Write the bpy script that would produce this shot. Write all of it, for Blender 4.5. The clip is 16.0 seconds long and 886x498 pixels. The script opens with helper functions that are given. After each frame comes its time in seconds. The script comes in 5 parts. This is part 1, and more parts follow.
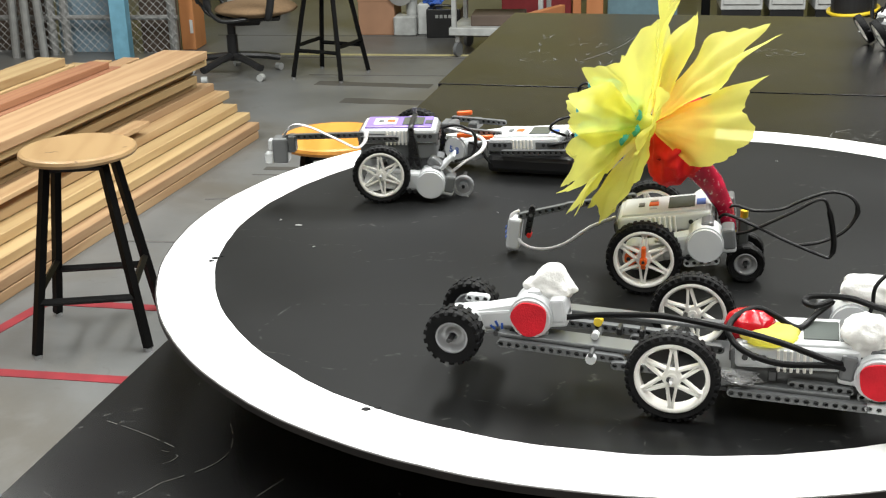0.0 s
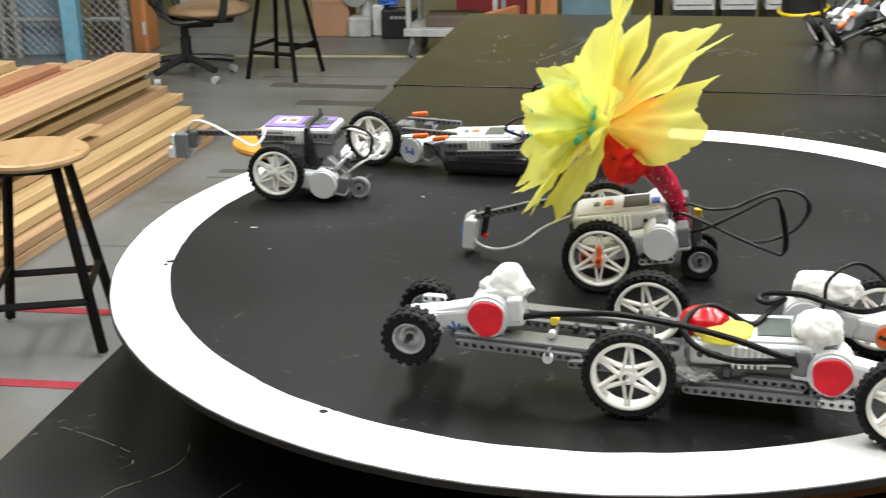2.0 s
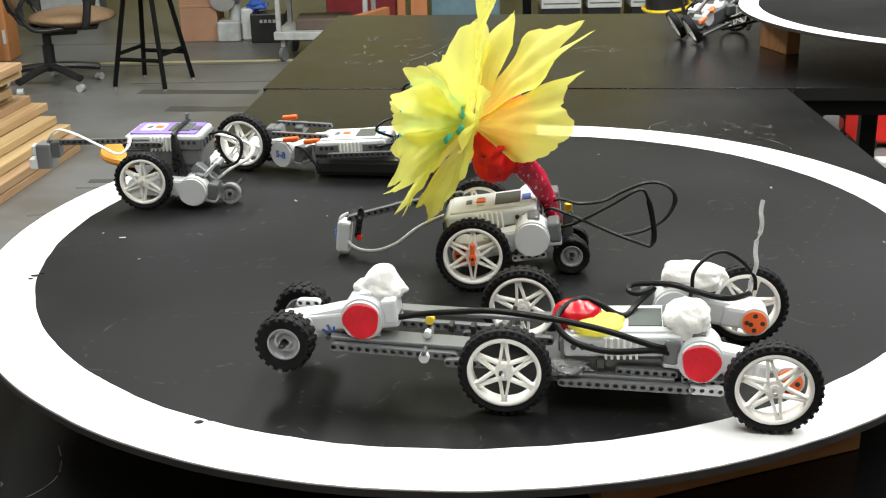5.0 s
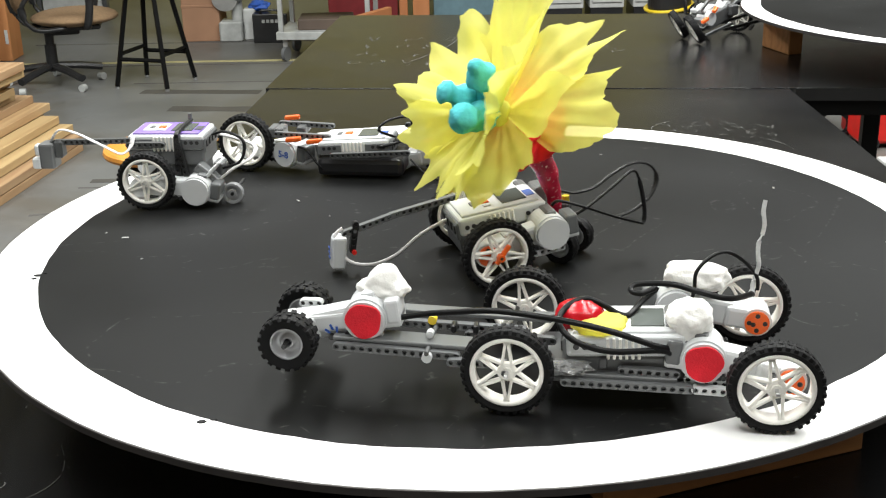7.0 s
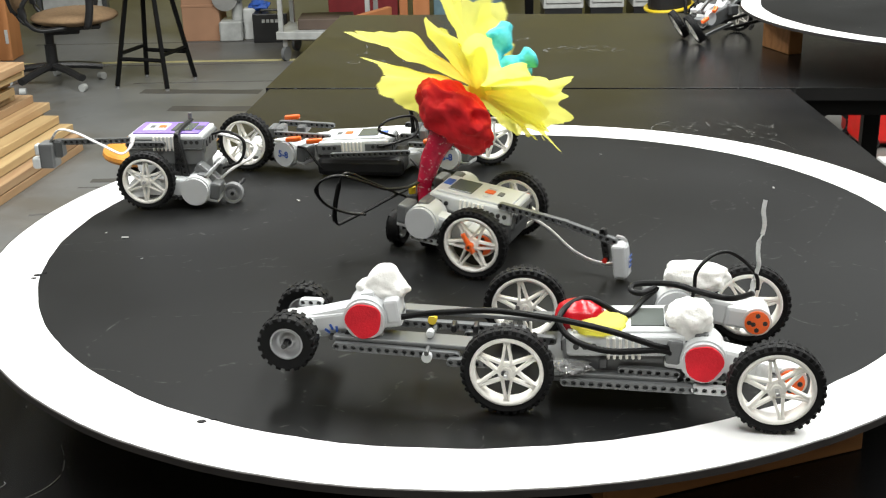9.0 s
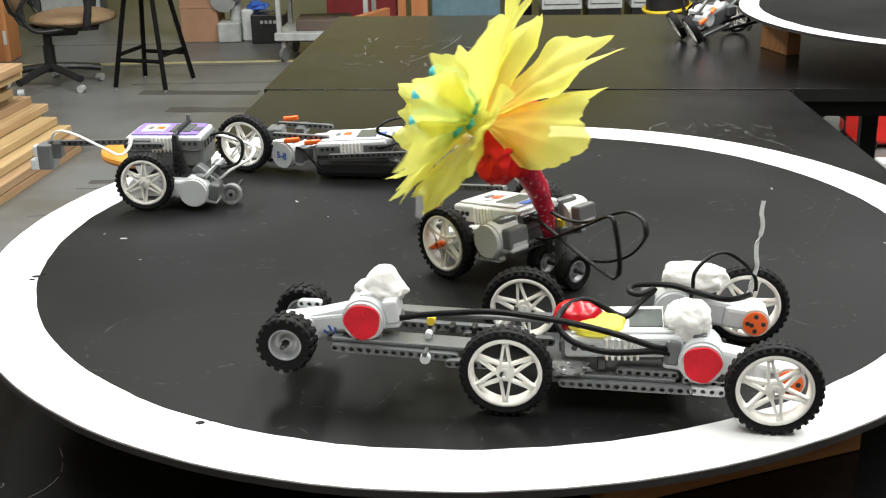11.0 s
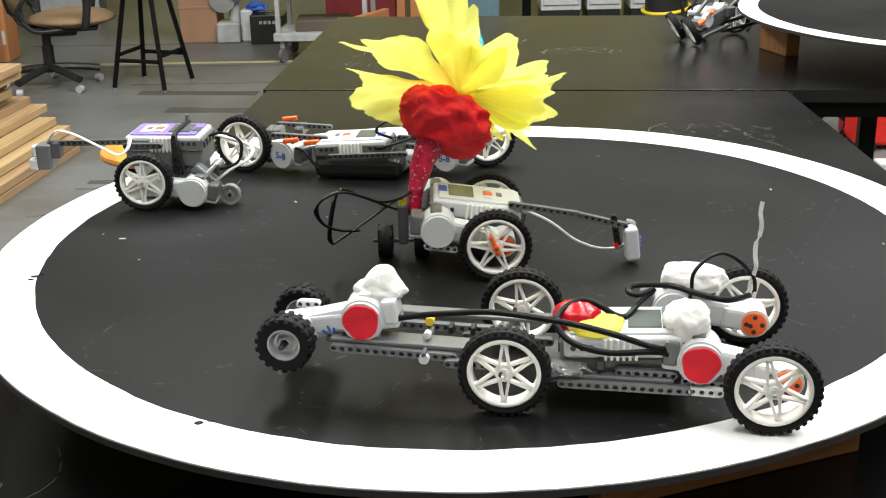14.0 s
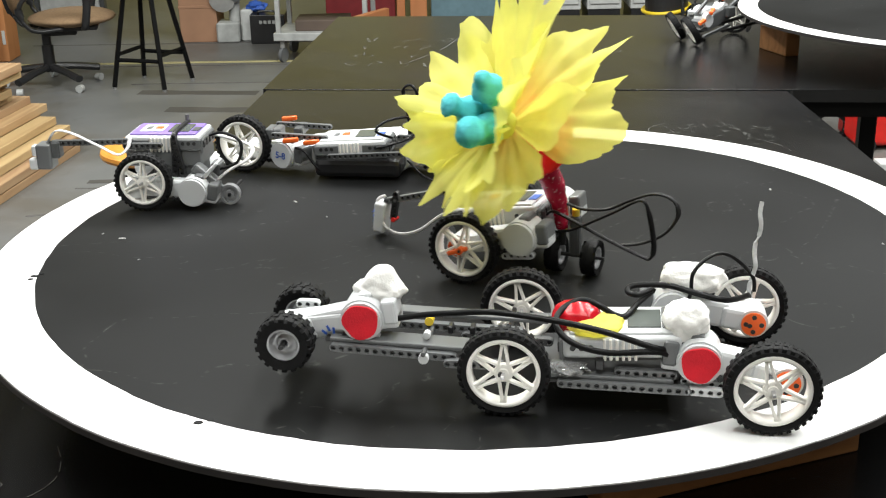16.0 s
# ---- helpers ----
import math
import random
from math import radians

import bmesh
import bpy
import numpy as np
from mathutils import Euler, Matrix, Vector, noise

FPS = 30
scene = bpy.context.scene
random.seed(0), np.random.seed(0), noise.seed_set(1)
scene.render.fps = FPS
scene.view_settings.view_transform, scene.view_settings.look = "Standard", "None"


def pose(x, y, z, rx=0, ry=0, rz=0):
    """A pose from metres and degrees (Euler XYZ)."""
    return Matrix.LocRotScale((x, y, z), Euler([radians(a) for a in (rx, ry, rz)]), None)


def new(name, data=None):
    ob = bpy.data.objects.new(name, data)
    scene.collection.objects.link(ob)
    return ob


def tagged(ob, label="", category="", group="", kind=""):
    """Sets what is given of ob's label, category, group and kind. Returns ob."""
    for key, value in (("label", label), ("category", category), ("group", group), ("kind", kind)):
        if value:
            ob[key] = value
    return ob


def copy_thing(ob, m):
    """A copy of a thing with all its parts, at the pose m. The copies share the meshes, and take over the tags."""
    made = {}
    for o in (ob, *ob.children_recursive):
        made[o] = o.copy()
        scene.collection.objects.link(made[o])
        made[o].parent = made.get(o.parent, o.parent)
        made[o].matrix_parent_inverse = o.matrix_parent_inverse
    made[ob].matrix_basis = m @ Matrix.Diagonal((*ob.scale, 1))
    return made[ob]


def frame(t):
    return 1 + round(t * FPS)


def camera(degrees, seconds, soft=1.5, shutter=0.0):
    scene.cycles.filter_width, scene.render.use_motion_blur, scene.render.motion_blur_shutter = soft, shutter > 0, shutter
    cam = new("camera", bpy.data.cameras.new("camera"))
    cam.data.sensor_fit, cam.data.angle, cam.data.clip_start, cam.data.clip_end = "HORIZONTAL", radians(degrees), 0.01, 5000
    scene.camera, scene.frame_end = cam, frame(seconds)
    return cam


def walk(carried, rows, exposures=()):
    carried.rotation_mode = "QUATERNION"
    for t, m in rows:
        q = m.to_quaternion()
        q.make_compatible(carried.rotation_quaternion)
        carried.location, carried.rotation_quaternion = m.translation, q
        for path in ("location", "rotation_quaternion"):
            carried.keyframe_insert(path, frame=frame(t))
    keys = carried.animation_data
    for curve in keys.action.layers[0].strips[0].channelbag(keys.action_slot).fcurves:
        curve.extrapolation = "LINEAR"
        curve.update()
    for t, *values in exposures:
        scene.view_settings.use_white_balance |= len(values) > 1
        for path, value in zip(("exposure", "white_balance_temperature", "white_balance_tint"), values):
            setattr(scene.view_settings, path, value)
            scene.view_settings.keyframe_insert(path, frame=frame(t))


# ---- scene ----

# ---------------------------------------------------------------- camera
PATH = [
    (0, -0.0473, -1.4619, 1.5576, 8.35, -20.23, -1.53),
    (0.5, -0.0480, -1.4648, 1.5592, 8.43, -20.23, -1.40),
    (1, -0.0482, -1.4644, 1.5587, 8.59, -20.21, -1.38),
    (1.5, -0.0478, -1.4642, 1.5586, 8.42, -20.21, -1.29),
    (2, -0.0464, -1.4622, 1.5574, 6.20, -20.23, -1.35),
    (2.5, -0.0415, -1.4593, 1.5557, 1.58, -20.26, -1.36),
    (3, -0.0405, -1.4593, 1.5557, 0.27, -20.28, -1.34),
    (3.5, -0.0401, -1.4595, 1.5559, 0.00, -20.29, -1.30),
    (4, -0.0399, -1.4583, 1.5552, 0.08, -20.28, -1.32),
    (6.5, -0.0398, -1.4593, 1.5556, 0.24, -20.28, -1.37),
    (7, -0.0404, -1.4594, 1.5557, 0.28, -20.28, -1.37),
    (7.5, -0.0404, -1.4594, 1.5557, 0.28, -20.28, -1.37),
    (8, -0.0397, -1.4589, 1.5555, 0.28, -20.28, -1.36),
    (8.5, -0.0404, -1.4592, 1.5555, 0.26, -20.28, -1.36),
    (9, -0.0404, -1.4593, 1.5556, 0.28, -20.29, -1.36),
    (11.5, -0.0404, -1.4597, 1.5559, 0.19, -20.24, -1.36),
    (12, -0.0398, -1.4590, 1.5555, 0.19, -20.24, -1.36),
    (12.5, -0.0401, -1.4594, 1.5559, 0.16, -20.25, -1.35),
    (13, -0.0403, -1.4593, 1.5553, 0.15, -20.24, -1.31),
    (13.5, -0.0403, -1.4590, 1.5553, 0.16, -20.22, -1.30),
    (14, -0.0405, -1.4595, 1.5554, 0.14, -20.21, -1.28),
    (14.5, -0.0402, -1.4593, 1.5556, 0.15, -20.20, -1.34),
    (15, -0.0398, -1.4593, 1.5550, 0.14, -20.19, -1.29),
    (15.5, -0.0399, -1.4591, 1.5557, 0.15, -20.23, -1.28),
    (16, -0.0401, -1.4599, 1.5559, 0.14, -20.23, -1.26),
]
cam = camera(40.0, 16.0, soft=1.2, shutter=0.4)


def eye_pose(x, y, z, yaw, pitch, roll):
    return Matrix.Translation((x, y, z)) @ Matrix.Rotation(radians(yaw), 4, "Z") @ Matrix.Rotation(
        radians(90 + pitch), 4, "X") @ Matrix.Rotation(radians(roll), 4, "Z")


walk(cam, [(r[0], eye_pose(*r[1:])) for r in PATH])

# ---------------------------------------------------------------- light
world = bpy.data.worlds.new("world")
scene.world = world
world.use_nodes = True
world.node_tree.nodes["Background"].inputs[0].default_value = (0.8, 0.85, 0.9, 1)
world.node_tree.nodes["Background"].inputs[1].default_value = 0.05
scene.view_settings.exposure = 0.0


def ceiling_lamp(x, y, watts, sx=0.5, sy=2.4):
    data = bpy.data.lights.new("fluorescent_lamp", "AREA")
    data.shape, data.size, data.size_y, data.energy, data.color = "RECTANGLE", sx, sy, watts, (0.985, 1.0, 0.97)
    ob = new("fluorescent_lamp", data)
    ob.matrix_world = pose(x, y, 4.3)
    return ob


for lx in (-2.7, -0.9, 0.9, 2.7):
    for ly, watts in ((-1.8, 54), (1.0, 68), (2.7, 122)):
        if lx < -2:
            ceiling_lamp(-3.6 if ly > 2 else lx, ly, watts * (1.1 if ly > 2 else 0.28))
        else:
            ceiling_lamp(lx, ly, watts)

ZR = 1.03      # top of the ring board
ZT = 0.915     # top of the tables

# ---------------------------------------------------------------- materials
def material(name, color, rough=0.5, metal=0.0, vary=0.12, scale=20.0, bump=0.0, bump_scale=200.0, color2=None, spec=0.5,
             translucent=0.0, random_value=0.0, coat=0.0):
    m = bpy.data.materials.new(name)
    m.use_nodes = True
    n, l = m.node_tree.nodes, m.node_tree.links
    b = n["Principled BSDF"]
    b.inputs["Roughness"].default_value, b.inputs["Metallic"].default_value = rough, metal
    b.inputs["Specular IOR Level"].default_value = spec
    b.inputs["Coat Weight"].default_value = coat
    co = n.new("ShaderNodeTexCoord")
    big = n.new("ShaderNodeTexNoise")
    big.inputs["Scale"].default_value, big.inputs["Detail"].default_value = scale, 6
    l.new(co.outputs["Object"], big.inputs["Vector"])
    mix = n.new("ShaderNodeMix")
    mix.data_type = "RGBA"
    dark = tuple(c * (1 - vary) for c in color)
    light = tuple(min(1, c * (1 + vary)) for c in color) if color2 is None else color2
    mix.inputs["A"].default_value, mix.inputs["B"].default_value = (*dark, 1), (*light, 1)
    ramp = n.new("ShaderNodeMapRange")
    ramp.inputs["From Min"].default_value, ramp.inputs["From Max"].default_value = 0.3, 0.7
    l.new(big.outputs["Fac"], ramp.inputs["Value"])
    l.new(ramp.outputs["Result"], mix.inputs["Factor"])
    out_color = mix.outputs["Result"]
    if random_value:
        info, hsv, mr = n.new("ShaderNodeObjectInfo"), n.new("ShaderNodeHueSaturation"), n.new("ShaderNodeMapRange")
        mr.inputs["To Min"].default_value, mr.inputs["To Max"].default_value = 1 - random_value, 1 + random_value
        l.new(info.outputs["Random"], mr.inputs["Value"])
        l.new(mr.outputs["Result"], hsv.inputs["Value"])
        l.new(out_color, hsv.inputs["Color"])
        out_color = hsv.outputs["Color"]
    l.new(out_color, b.inputs["Base Color"])
    rr = n.new("ShaderNodeMapRange")
    rr.inputs["To Min"].default_value, rr.inputs["To Max"].default_value = max(0, rough - 0.07), min(1, rough + 0.07)
    l.new(big.outputs["Fac"], rr.inputs["Value"])
    l.new(rr.outputs["Result"], b.inputs["Roughness"])
    if bump:
        fine, bp = n.new("ShaderNodeTexNoise"), n.new("ShaderNodeBump")
        fine.inputs["Scale"].default_value, fine.inputs["Detail"].default_value = bump_scale, 4
        bp.inputs["Strength"].default_value, bp.inputs["Distance"].default_value = bump, 0.002
        l.new(co.outputs["Object"], fine.inputs["Vector"])
        l.new(fine.outputs["Fac"], bp.inputs["Height"])
        l.new(bp.outputs["Normal"], b.inputs["Normal"])
    if translucent:
        tr, ms = n.new("ShaderNodeBsdfTranslucent"), n.new("ShaderNodeMixShader")
        ms.inputs[0].default_value = translucent
        l.new(out_color, tr.inputs["Color"])
        l.new(b.outputs[0], ms.inputs[1])
        l.new(tr.outputs[0], ms.inputs[2])
        l.new(ms.outputs[0], n["Material Output"].inputs["Surface"])
    return m


def wood_material(name, light, dark, stretch=(14, 14, 0.9), rough=0.6):
    """Softwood: long grain along the local z of the noise stretch, knots, and a tone of its own for each board."""
    m = bpy.data.materials.new(name)
    m.use_nodes = True
    n, l = m.node_tree.nodes, m.node_tree.links
    b = n["Principled BSDF"]
    b.inputs["Roughness"].default_value = rough
    co, mp, info = n.new("ShaderNodeTexCoord"), n.new("ShaderNodeMapping"), n.new("ShaderNodeObjectInfo")
    off = n.new("ShaderNodeVectorMath")
    off.operation = "SCALE"
    off.inputs[0].default_value = (7.0, 13.0, 5.0)
    l.new(info.outputs["Random"], off.inputs["Scale"])
    add = n.new("ShaderNodeVectorMath")
    l.new(co.outputs["Object"], add.inputs[0])
    l.new(off.outputs[0], add.inputs[1])
    l.new(add.outputs[0], mp.inputs["Vector"])
    mp.inputs["Scale"].default_value = stretch
    grain, ring = n.new("ShaderNodeTexNoise"), n.new("ShaderNodeTexWave")
    grain.inputs["Scale"].default_value, grain.inputs["Detail"].default_value = 6, 8
    ring.inputs["Scale"].default_value, ring.inputs["Distortion"].default_value = 0.55, 14
    ring.inputs["Detail"].default_value = 3
    ring.bands_direction = "Y" if stretch[0] < stretch[1] else "X"
    l.new(mp.outputs[0], grain.inputs["Vector"])
    l.new(mp.outputs[0], ring.inputs["Vector"])
    mx = n.new("ShaderNodeMath")
    mx.operation = "MULTIPLY"
    l.new(grain.outputs["Fac"], mx.inputs[0])
    l.new(ring.outputs["Fac"], mx.inputs[1])
    mix = n.new("ShaderNodeMix")
    mix.data_type = "RGBA"
    mix.inputs["A"].default_value, mix.inputs["B"].default_value = (*light, 1), (*dark, 1)
    mr = n.new("ShaderNodeMapRange")
    mr.inputs["From Min"].default_value, mr.inputs["From Max"].default_value = 0.1, 1.05
    l.new(mx.outputs[0], mr.inputs["Value"])
    l.new(mr.outputs["Result"], mix.inputs["Factor"])
    hsv, vr = n.new("ShaderNodeHueSaturation"), n.new("ShaderNodeMapRange")
    vr.inputs["To Min"].default_value, vr.inputs["To Max"].default_value = 0.78, 1.1
    hsv.inputs["Saturation"].default_value = 1.06
    l.new(info.outputs["Random"], vr.inputs["Value"])
    l.new(vr.outputs["Result"], hsv.inputs["Value"])
    l.new(mix.outputs["Result"], hsv.inputs["Color"])
    hr, mu = n.new("ShaderNodeMapRange"), n.new("ShaderNodeMath")
    mu.operation = "FRACT"
    sc = n.new("ShaderNodeMath")
    sc.operation = "MULTIPLY"
    sc.inputs[1].default_value = 7.31
    l.new(info.outputs["Random"], sc.inputs[0])
    l.new(sc.outputs[0], mu.inputs[0])
    l.new(mu.outputs[0], hr.inputs["Value"])
    hr.inputs["To Min"].default_value, hr.inputs["To Max"].default_value = 0.488, 0.506
    l.new(hr.outputs["Result"], hsv.inputs["Hue"])
    knot, kr, kx = n.new("ShaderNodeTexVoronoi"), n.new("ShaderNodeMapRange"), n.new("ShaderNodeMix")
    knot.inputs["Scale"].default_value = 0.28
    kr.inputs["From Min"].default_value, kr.inputs["From Max"].default_value = 0.035, 0.09
    kr.inputs["To Min"].default_value, kr.inputs["To Max"].default_value = 0.75, 0.0
    kx.data_type = "RGBA"
    kx.inputs["B"].default_value = (dark[0] * 0.4, dark[1] * 0.35, dark[2] * 0.3, 1)
    half = n.new("ShaderNodeMapping")
    half.inputs["Scale"].default_value = tuple(0.5 * v + 3 for v in stretch)
    l.new(add.outputs[0], half.inputs["Vector"])
    l.new(half.outputs[0], knot.inputs["Vector"])
    l.new(knot.outputs["Distance"], kr.inputs["Value"])
    l.new(kr.outputs["Result"], kx.inputs["Factor"])
    l.new(hsv.outputs["Color"], kx.inputs["A"])
    l.new(kx.outputs["Result"], b.inputs["Base Color"])
    bp = n.new("ShaderNodeBump")
    bp.inputs["Strength"].default_value, bp.inputs["Distance"].default_value = 0.25, 0.002
    l.new(grain.outputs["Fac"], bp.inputs["Height"])
    l.new(bp.outputs["Normal"], b.inputs["Normal"])
    return m


def black_paint(name, base, rough, scratch_scale, chalk=0.12, spec=0.5):
    """Worn black paint: cloudy sheen, dust, and thin chalky scratches."""
    m = material(name, base, rough=rough, vary=0.45, scale=3.0, bump=0.03, bump_scale=25, spec=spec)
    n, l = m.node_tree.nodes, m.node_tree.links
    b = n["Principled BSDF"]
    old = b.inputs["Base Color"].links[0].from_socket
    co = n.new("ShaderNodeTexCoord")
    w, s = n.new("ShaderNodeTexNoise"), n.new("ShaderNodeTexNoise")
    w.inputs["Scale"].default_value, w.inputs["Detail"].default_value = scratch_scale, 2
    w.inputs["Distortion"].default_value = 1.5
    s.inputs["Scale"].default_value, s.inputs["Detail"].default_value = 90, 3
    l.new(co.outputs["Object"], w.inputs["Vector"])
    l.new(co.outputs["Object"], s.inputs["Vector"])
    a = n.new("ShaderNodeMath")
    a.operation = "SUBTRACT"
    a.inputs[1].default_value = 0.5
    l.new(w.outputs["Fac"], a.inputs[0])
    ab = n.new("ShaderNodeMath")
    ab.operation = "ABSOLUTE"
    l.new(a.outputs[0], ab.inputs[0])
    line = n.new("ShaderNodeMapRange")
    line.inputs["From Min"].default_value, line.inputs["From Max"].default_value = 0.0, 0.006
    line.inputs["To Min"].default_value, line.inputs["To Max"].default_value = 1, 0
    l.new(ab.outputs[0], line.inputs["Value"])
    spot = n.new("ShaderNodeMapRange")
    spot.inputs["From Min"].default_value, spot.inputs["From Max"].default_value = 0.5, 0.75
    l.new(s.outputs["Fac"], spot.inputs["Value"])
    mul = n.new("ShaderNodeMath")
    mul.operation = "MULTIPLY"
    l.new(line.outputs["Result"], mul.inputs[0])
    l.new(spot.outputs["Result"], mul.inputs[1])
    mix = n.new("ShaderNodeMix")
    mix.data_type = "RGBA"
    mix.inputs["B"].default_value = (chalk, chalk, chalk * 0.95, 1)
    l.new(mul.outputs[0], mix.inputs["Factor"])
    l.new(old, mix.inputs["A"])
    l.new(mix.outputs["Result"], b.inputs["Base Color"])
    return m


M_BOARD = black_paint("black_board_paint", (0.0102, 0.0105, 0.0108), 0.46, 3.0, 0.08, 0.1)
M_TABLE = black_paint("black_table_paint", (0.0095, 0.0095, 0.01), 0.24, 2.0, 0.07, 0.5)
M_WHITE_PAINT = material("white_ring_paint", (0.86, 0.86, 0.85), 0.55, vary=0.03, scale=9, bump=0.15, bump_scale=80)
M_CHALK = material("chalk", (0.11, 0.11, 0.1), 0.9, vary=0.3, scale=80)
M_CONCRETE = material("grey_concrete", (0.138, 0.141, 0.14), 0.42, vary=0.22, scale=1.6, bump=0.1, bump_scale=40, spec=0.4)
M_CRACK = material("dark_joint", (0.1, 0.095, 0.09), 0.8)
M_RED_TAPE = material("red_tape", (0.23, 0.018, 0.026), 0.6, vary=0.25, scale=12)
M_YELLOW_TAPE = material("yellow_floor_line", (0.42, 0.38, 0.2), 0.6)
M_STAIN = material("floor_stain", (0.068, 0.064, 0.058), 0.6, vary=0.2, scale=6)
M_WALL = material("workshop_wall", (0.2, 0.18, 0.15), 0.8, vary=0.1, scale=2)
M_WALL_PALE = material("pale_wall", (0.52, 0.5, 0.43), 0.8, vary=0.1, scale=2)
M_WALL_YELLOW = material("yellow_wall", (0.76, 0.68, 0.26), 0.8, vary=0.1, scale=2)
# dark grey for a ceiling out of view, lowers the ambient light
M_CEIL = material("ceiling_dimmed", (0.3, 0.29, 0.27), 0.9, vary=0.1, scale=1)
M_PINE = wood_material("pine_lumber", (0.47, 0.335, 0.185), (0.31, 0.185, 0.09), (0.9, 9, 9))
M_RED_WOOD = wood_material("red_cedar_lumber", (0.34, 0.18, 0.1), (0.22, 0.1, 0.055), (0.9, 12, 12))
M_BLOCK = wood_material("block_wood", (0.42, 0.2, 0.09), (0.26, 0.11, 0.045), (2, 20, 20))
M_PLY = wood_material("plywood_seat", (0.37, 0.245, 0.13), (0.28, 0.17, 0.085), (6, 1.2, 6), 0.4)
M_ORANGE_WOOD = wood_material("orange_wood_seat", (0.6, 0.3, 0.08), (0.42, 0.18, 0.04), (8, 1, 8), 0.35)
M_STEEL_BLACK = material("black_painted_steel", (0.004, 0.004, 0.004), 0.45, spec=0.09)
M_RUBBER = material("black_rubber", (0.0055, 0.0055, 0.006), 0.62, spec=0.18, vary=0.2, scale=90, bump=0.1)
M_WHITE_PLASTIC = material("white_plastic", (0.9, 0.88, 0.83), 0.35, vary=0.03)
M_SHELL = material("light_grey_plastic", (0.6, 0.615, 0.625), 0.35, vary=0.03)
M_CAP = material("pale_grey_plastic", (0.6, 0.615, 0.63), 0.35, vary=0.03)
M_GREY = material("mid_grey_plastic", (0.125, 0.13, 0.133), 0.35, vary=0.06)
M_DARK = material("dark_grey_plastic", (0.075, 0.078, 0.08), 0.38, vary=0.08)
M_BLACK = material("black_plastic", (0.015, 0.015, 0.016), 0.35)
M_ORANGE = material("orange_plastic", (0.85, 0.13, 0.015), 0.35, vary=0.05)
M_RED_FELT = material("red_felt", (0.72, 0.015, 0.03), 0.95, vary=0.15, scale=40, bump=0.5, bump_scale=500)
M_RED_PLASTIC = material("red_plastic", (0.6, 0.02, 0.015), 0.3)
M_YELLOW_P = material("yellow_plastic", (0.8, 0.58, 0.03), 0.35)
M_SCREEN = material("lcd_screen", (0.1, 0.112, 0.105), 0.15, vary=0.04)
M_PURPLE = material("purple_sticker", (0.24, 0.16, 0.48), 0.35, vary=0.08)
M_COTTON = material("white_cotton", (0.88, 0.87, 0.84), 1.0, vary=0.03, scale=60, bump=0.4, bump_scale=260)
M_RIBBON = material("white_ribbon_cable", (0.66, 0.645, 0.65), 0.45)
M_CABLE = material("black_cable", (0.005, 0.005, 0.0055), 0.32, spec=0.22)
M_PETAL = material("yellow_tissue_paper", (0.96, 0.925, 0.22), 0.75, vary=0.06, scale=24, bump=0.3, bump_scale=45,
                   translucent=0.5, random_value=0.06)
M_RED_TISSUE = material("red_tissue_paper", (0.84, 0.016, 0.026), 0.8, vary=0.2, scale=30, bump=0.7, bump_scale=60)
M_RED_GLOSS = material("red_wrapped_stem", (0.5, 0.012, 0.05), 0.18, vary=0.35, scale=50, bump=0.8, bump_scale=110)
M_BLUE = material("turquoise_cotton", (0.09, 0.55, 0.6), 0.95, vary=0.12, scale=50, bump=0.8, bump_scale=160)


def speckle(m, scale, colour, low=0.6, high=0.68):
    """Small pale flecks over a material's own colour."""
    n, l = m.node_tree.nodes, m.node_tree.links
    b = n["Principled BSDF"]
    old = b.inputs["Base Color"].links[0].from_socket
    co, t, r, mix = n.new("ShaderNodeTexCoord"), n.new("ShaderNodeTexNoise"), n.new("ShaderNodeMapRange"), n.new("ShaderNodeMix")
    t.inputs["Scale"].default_value, t.inputs["Detail"].default_value = scale, 2
    r.inputs["From Min"].default_value, r.inputs["From Max"].default_value = low, high
    mix.data_type = "RGBA"
    mix.inputs["B"].default_value = (*colour, 1)
    l.new(co.outputs["Object"], t.inputs["Vector"])
    l.new(t.outputs["Fac"], r.inputs["Value"])
    l.new(r.outputs["Result"], mix.inputs["Factor"])
    l.new(old, mix.inputs["A"])
    l.new(mix.outputs["Result"], b.inputs["Base Color"])


def sheer(m, share):
    """Thin tissue: part of what lies behind shows through."""
    n, l = m.node_tree.nodes, m.node_tree.links
    out = n["Material Output"]
    old = out.inputs["Surface"].links[0].from_socket
    clear, mix = n.new("ShaderNodeBsdfTransparent"), n.new("ShaderNodeMixShader")
    clear.inputs["Color"].default_value = (1.0, 0.96, 0.55, 1)
    mix.inputs[0].default_value = share
    l.new(old, mix.inputs[1])
    l.new(clear.outputs[0], mix.inputs[2])
    l.new(mix.outputs[0], out.inputs["Surface"])


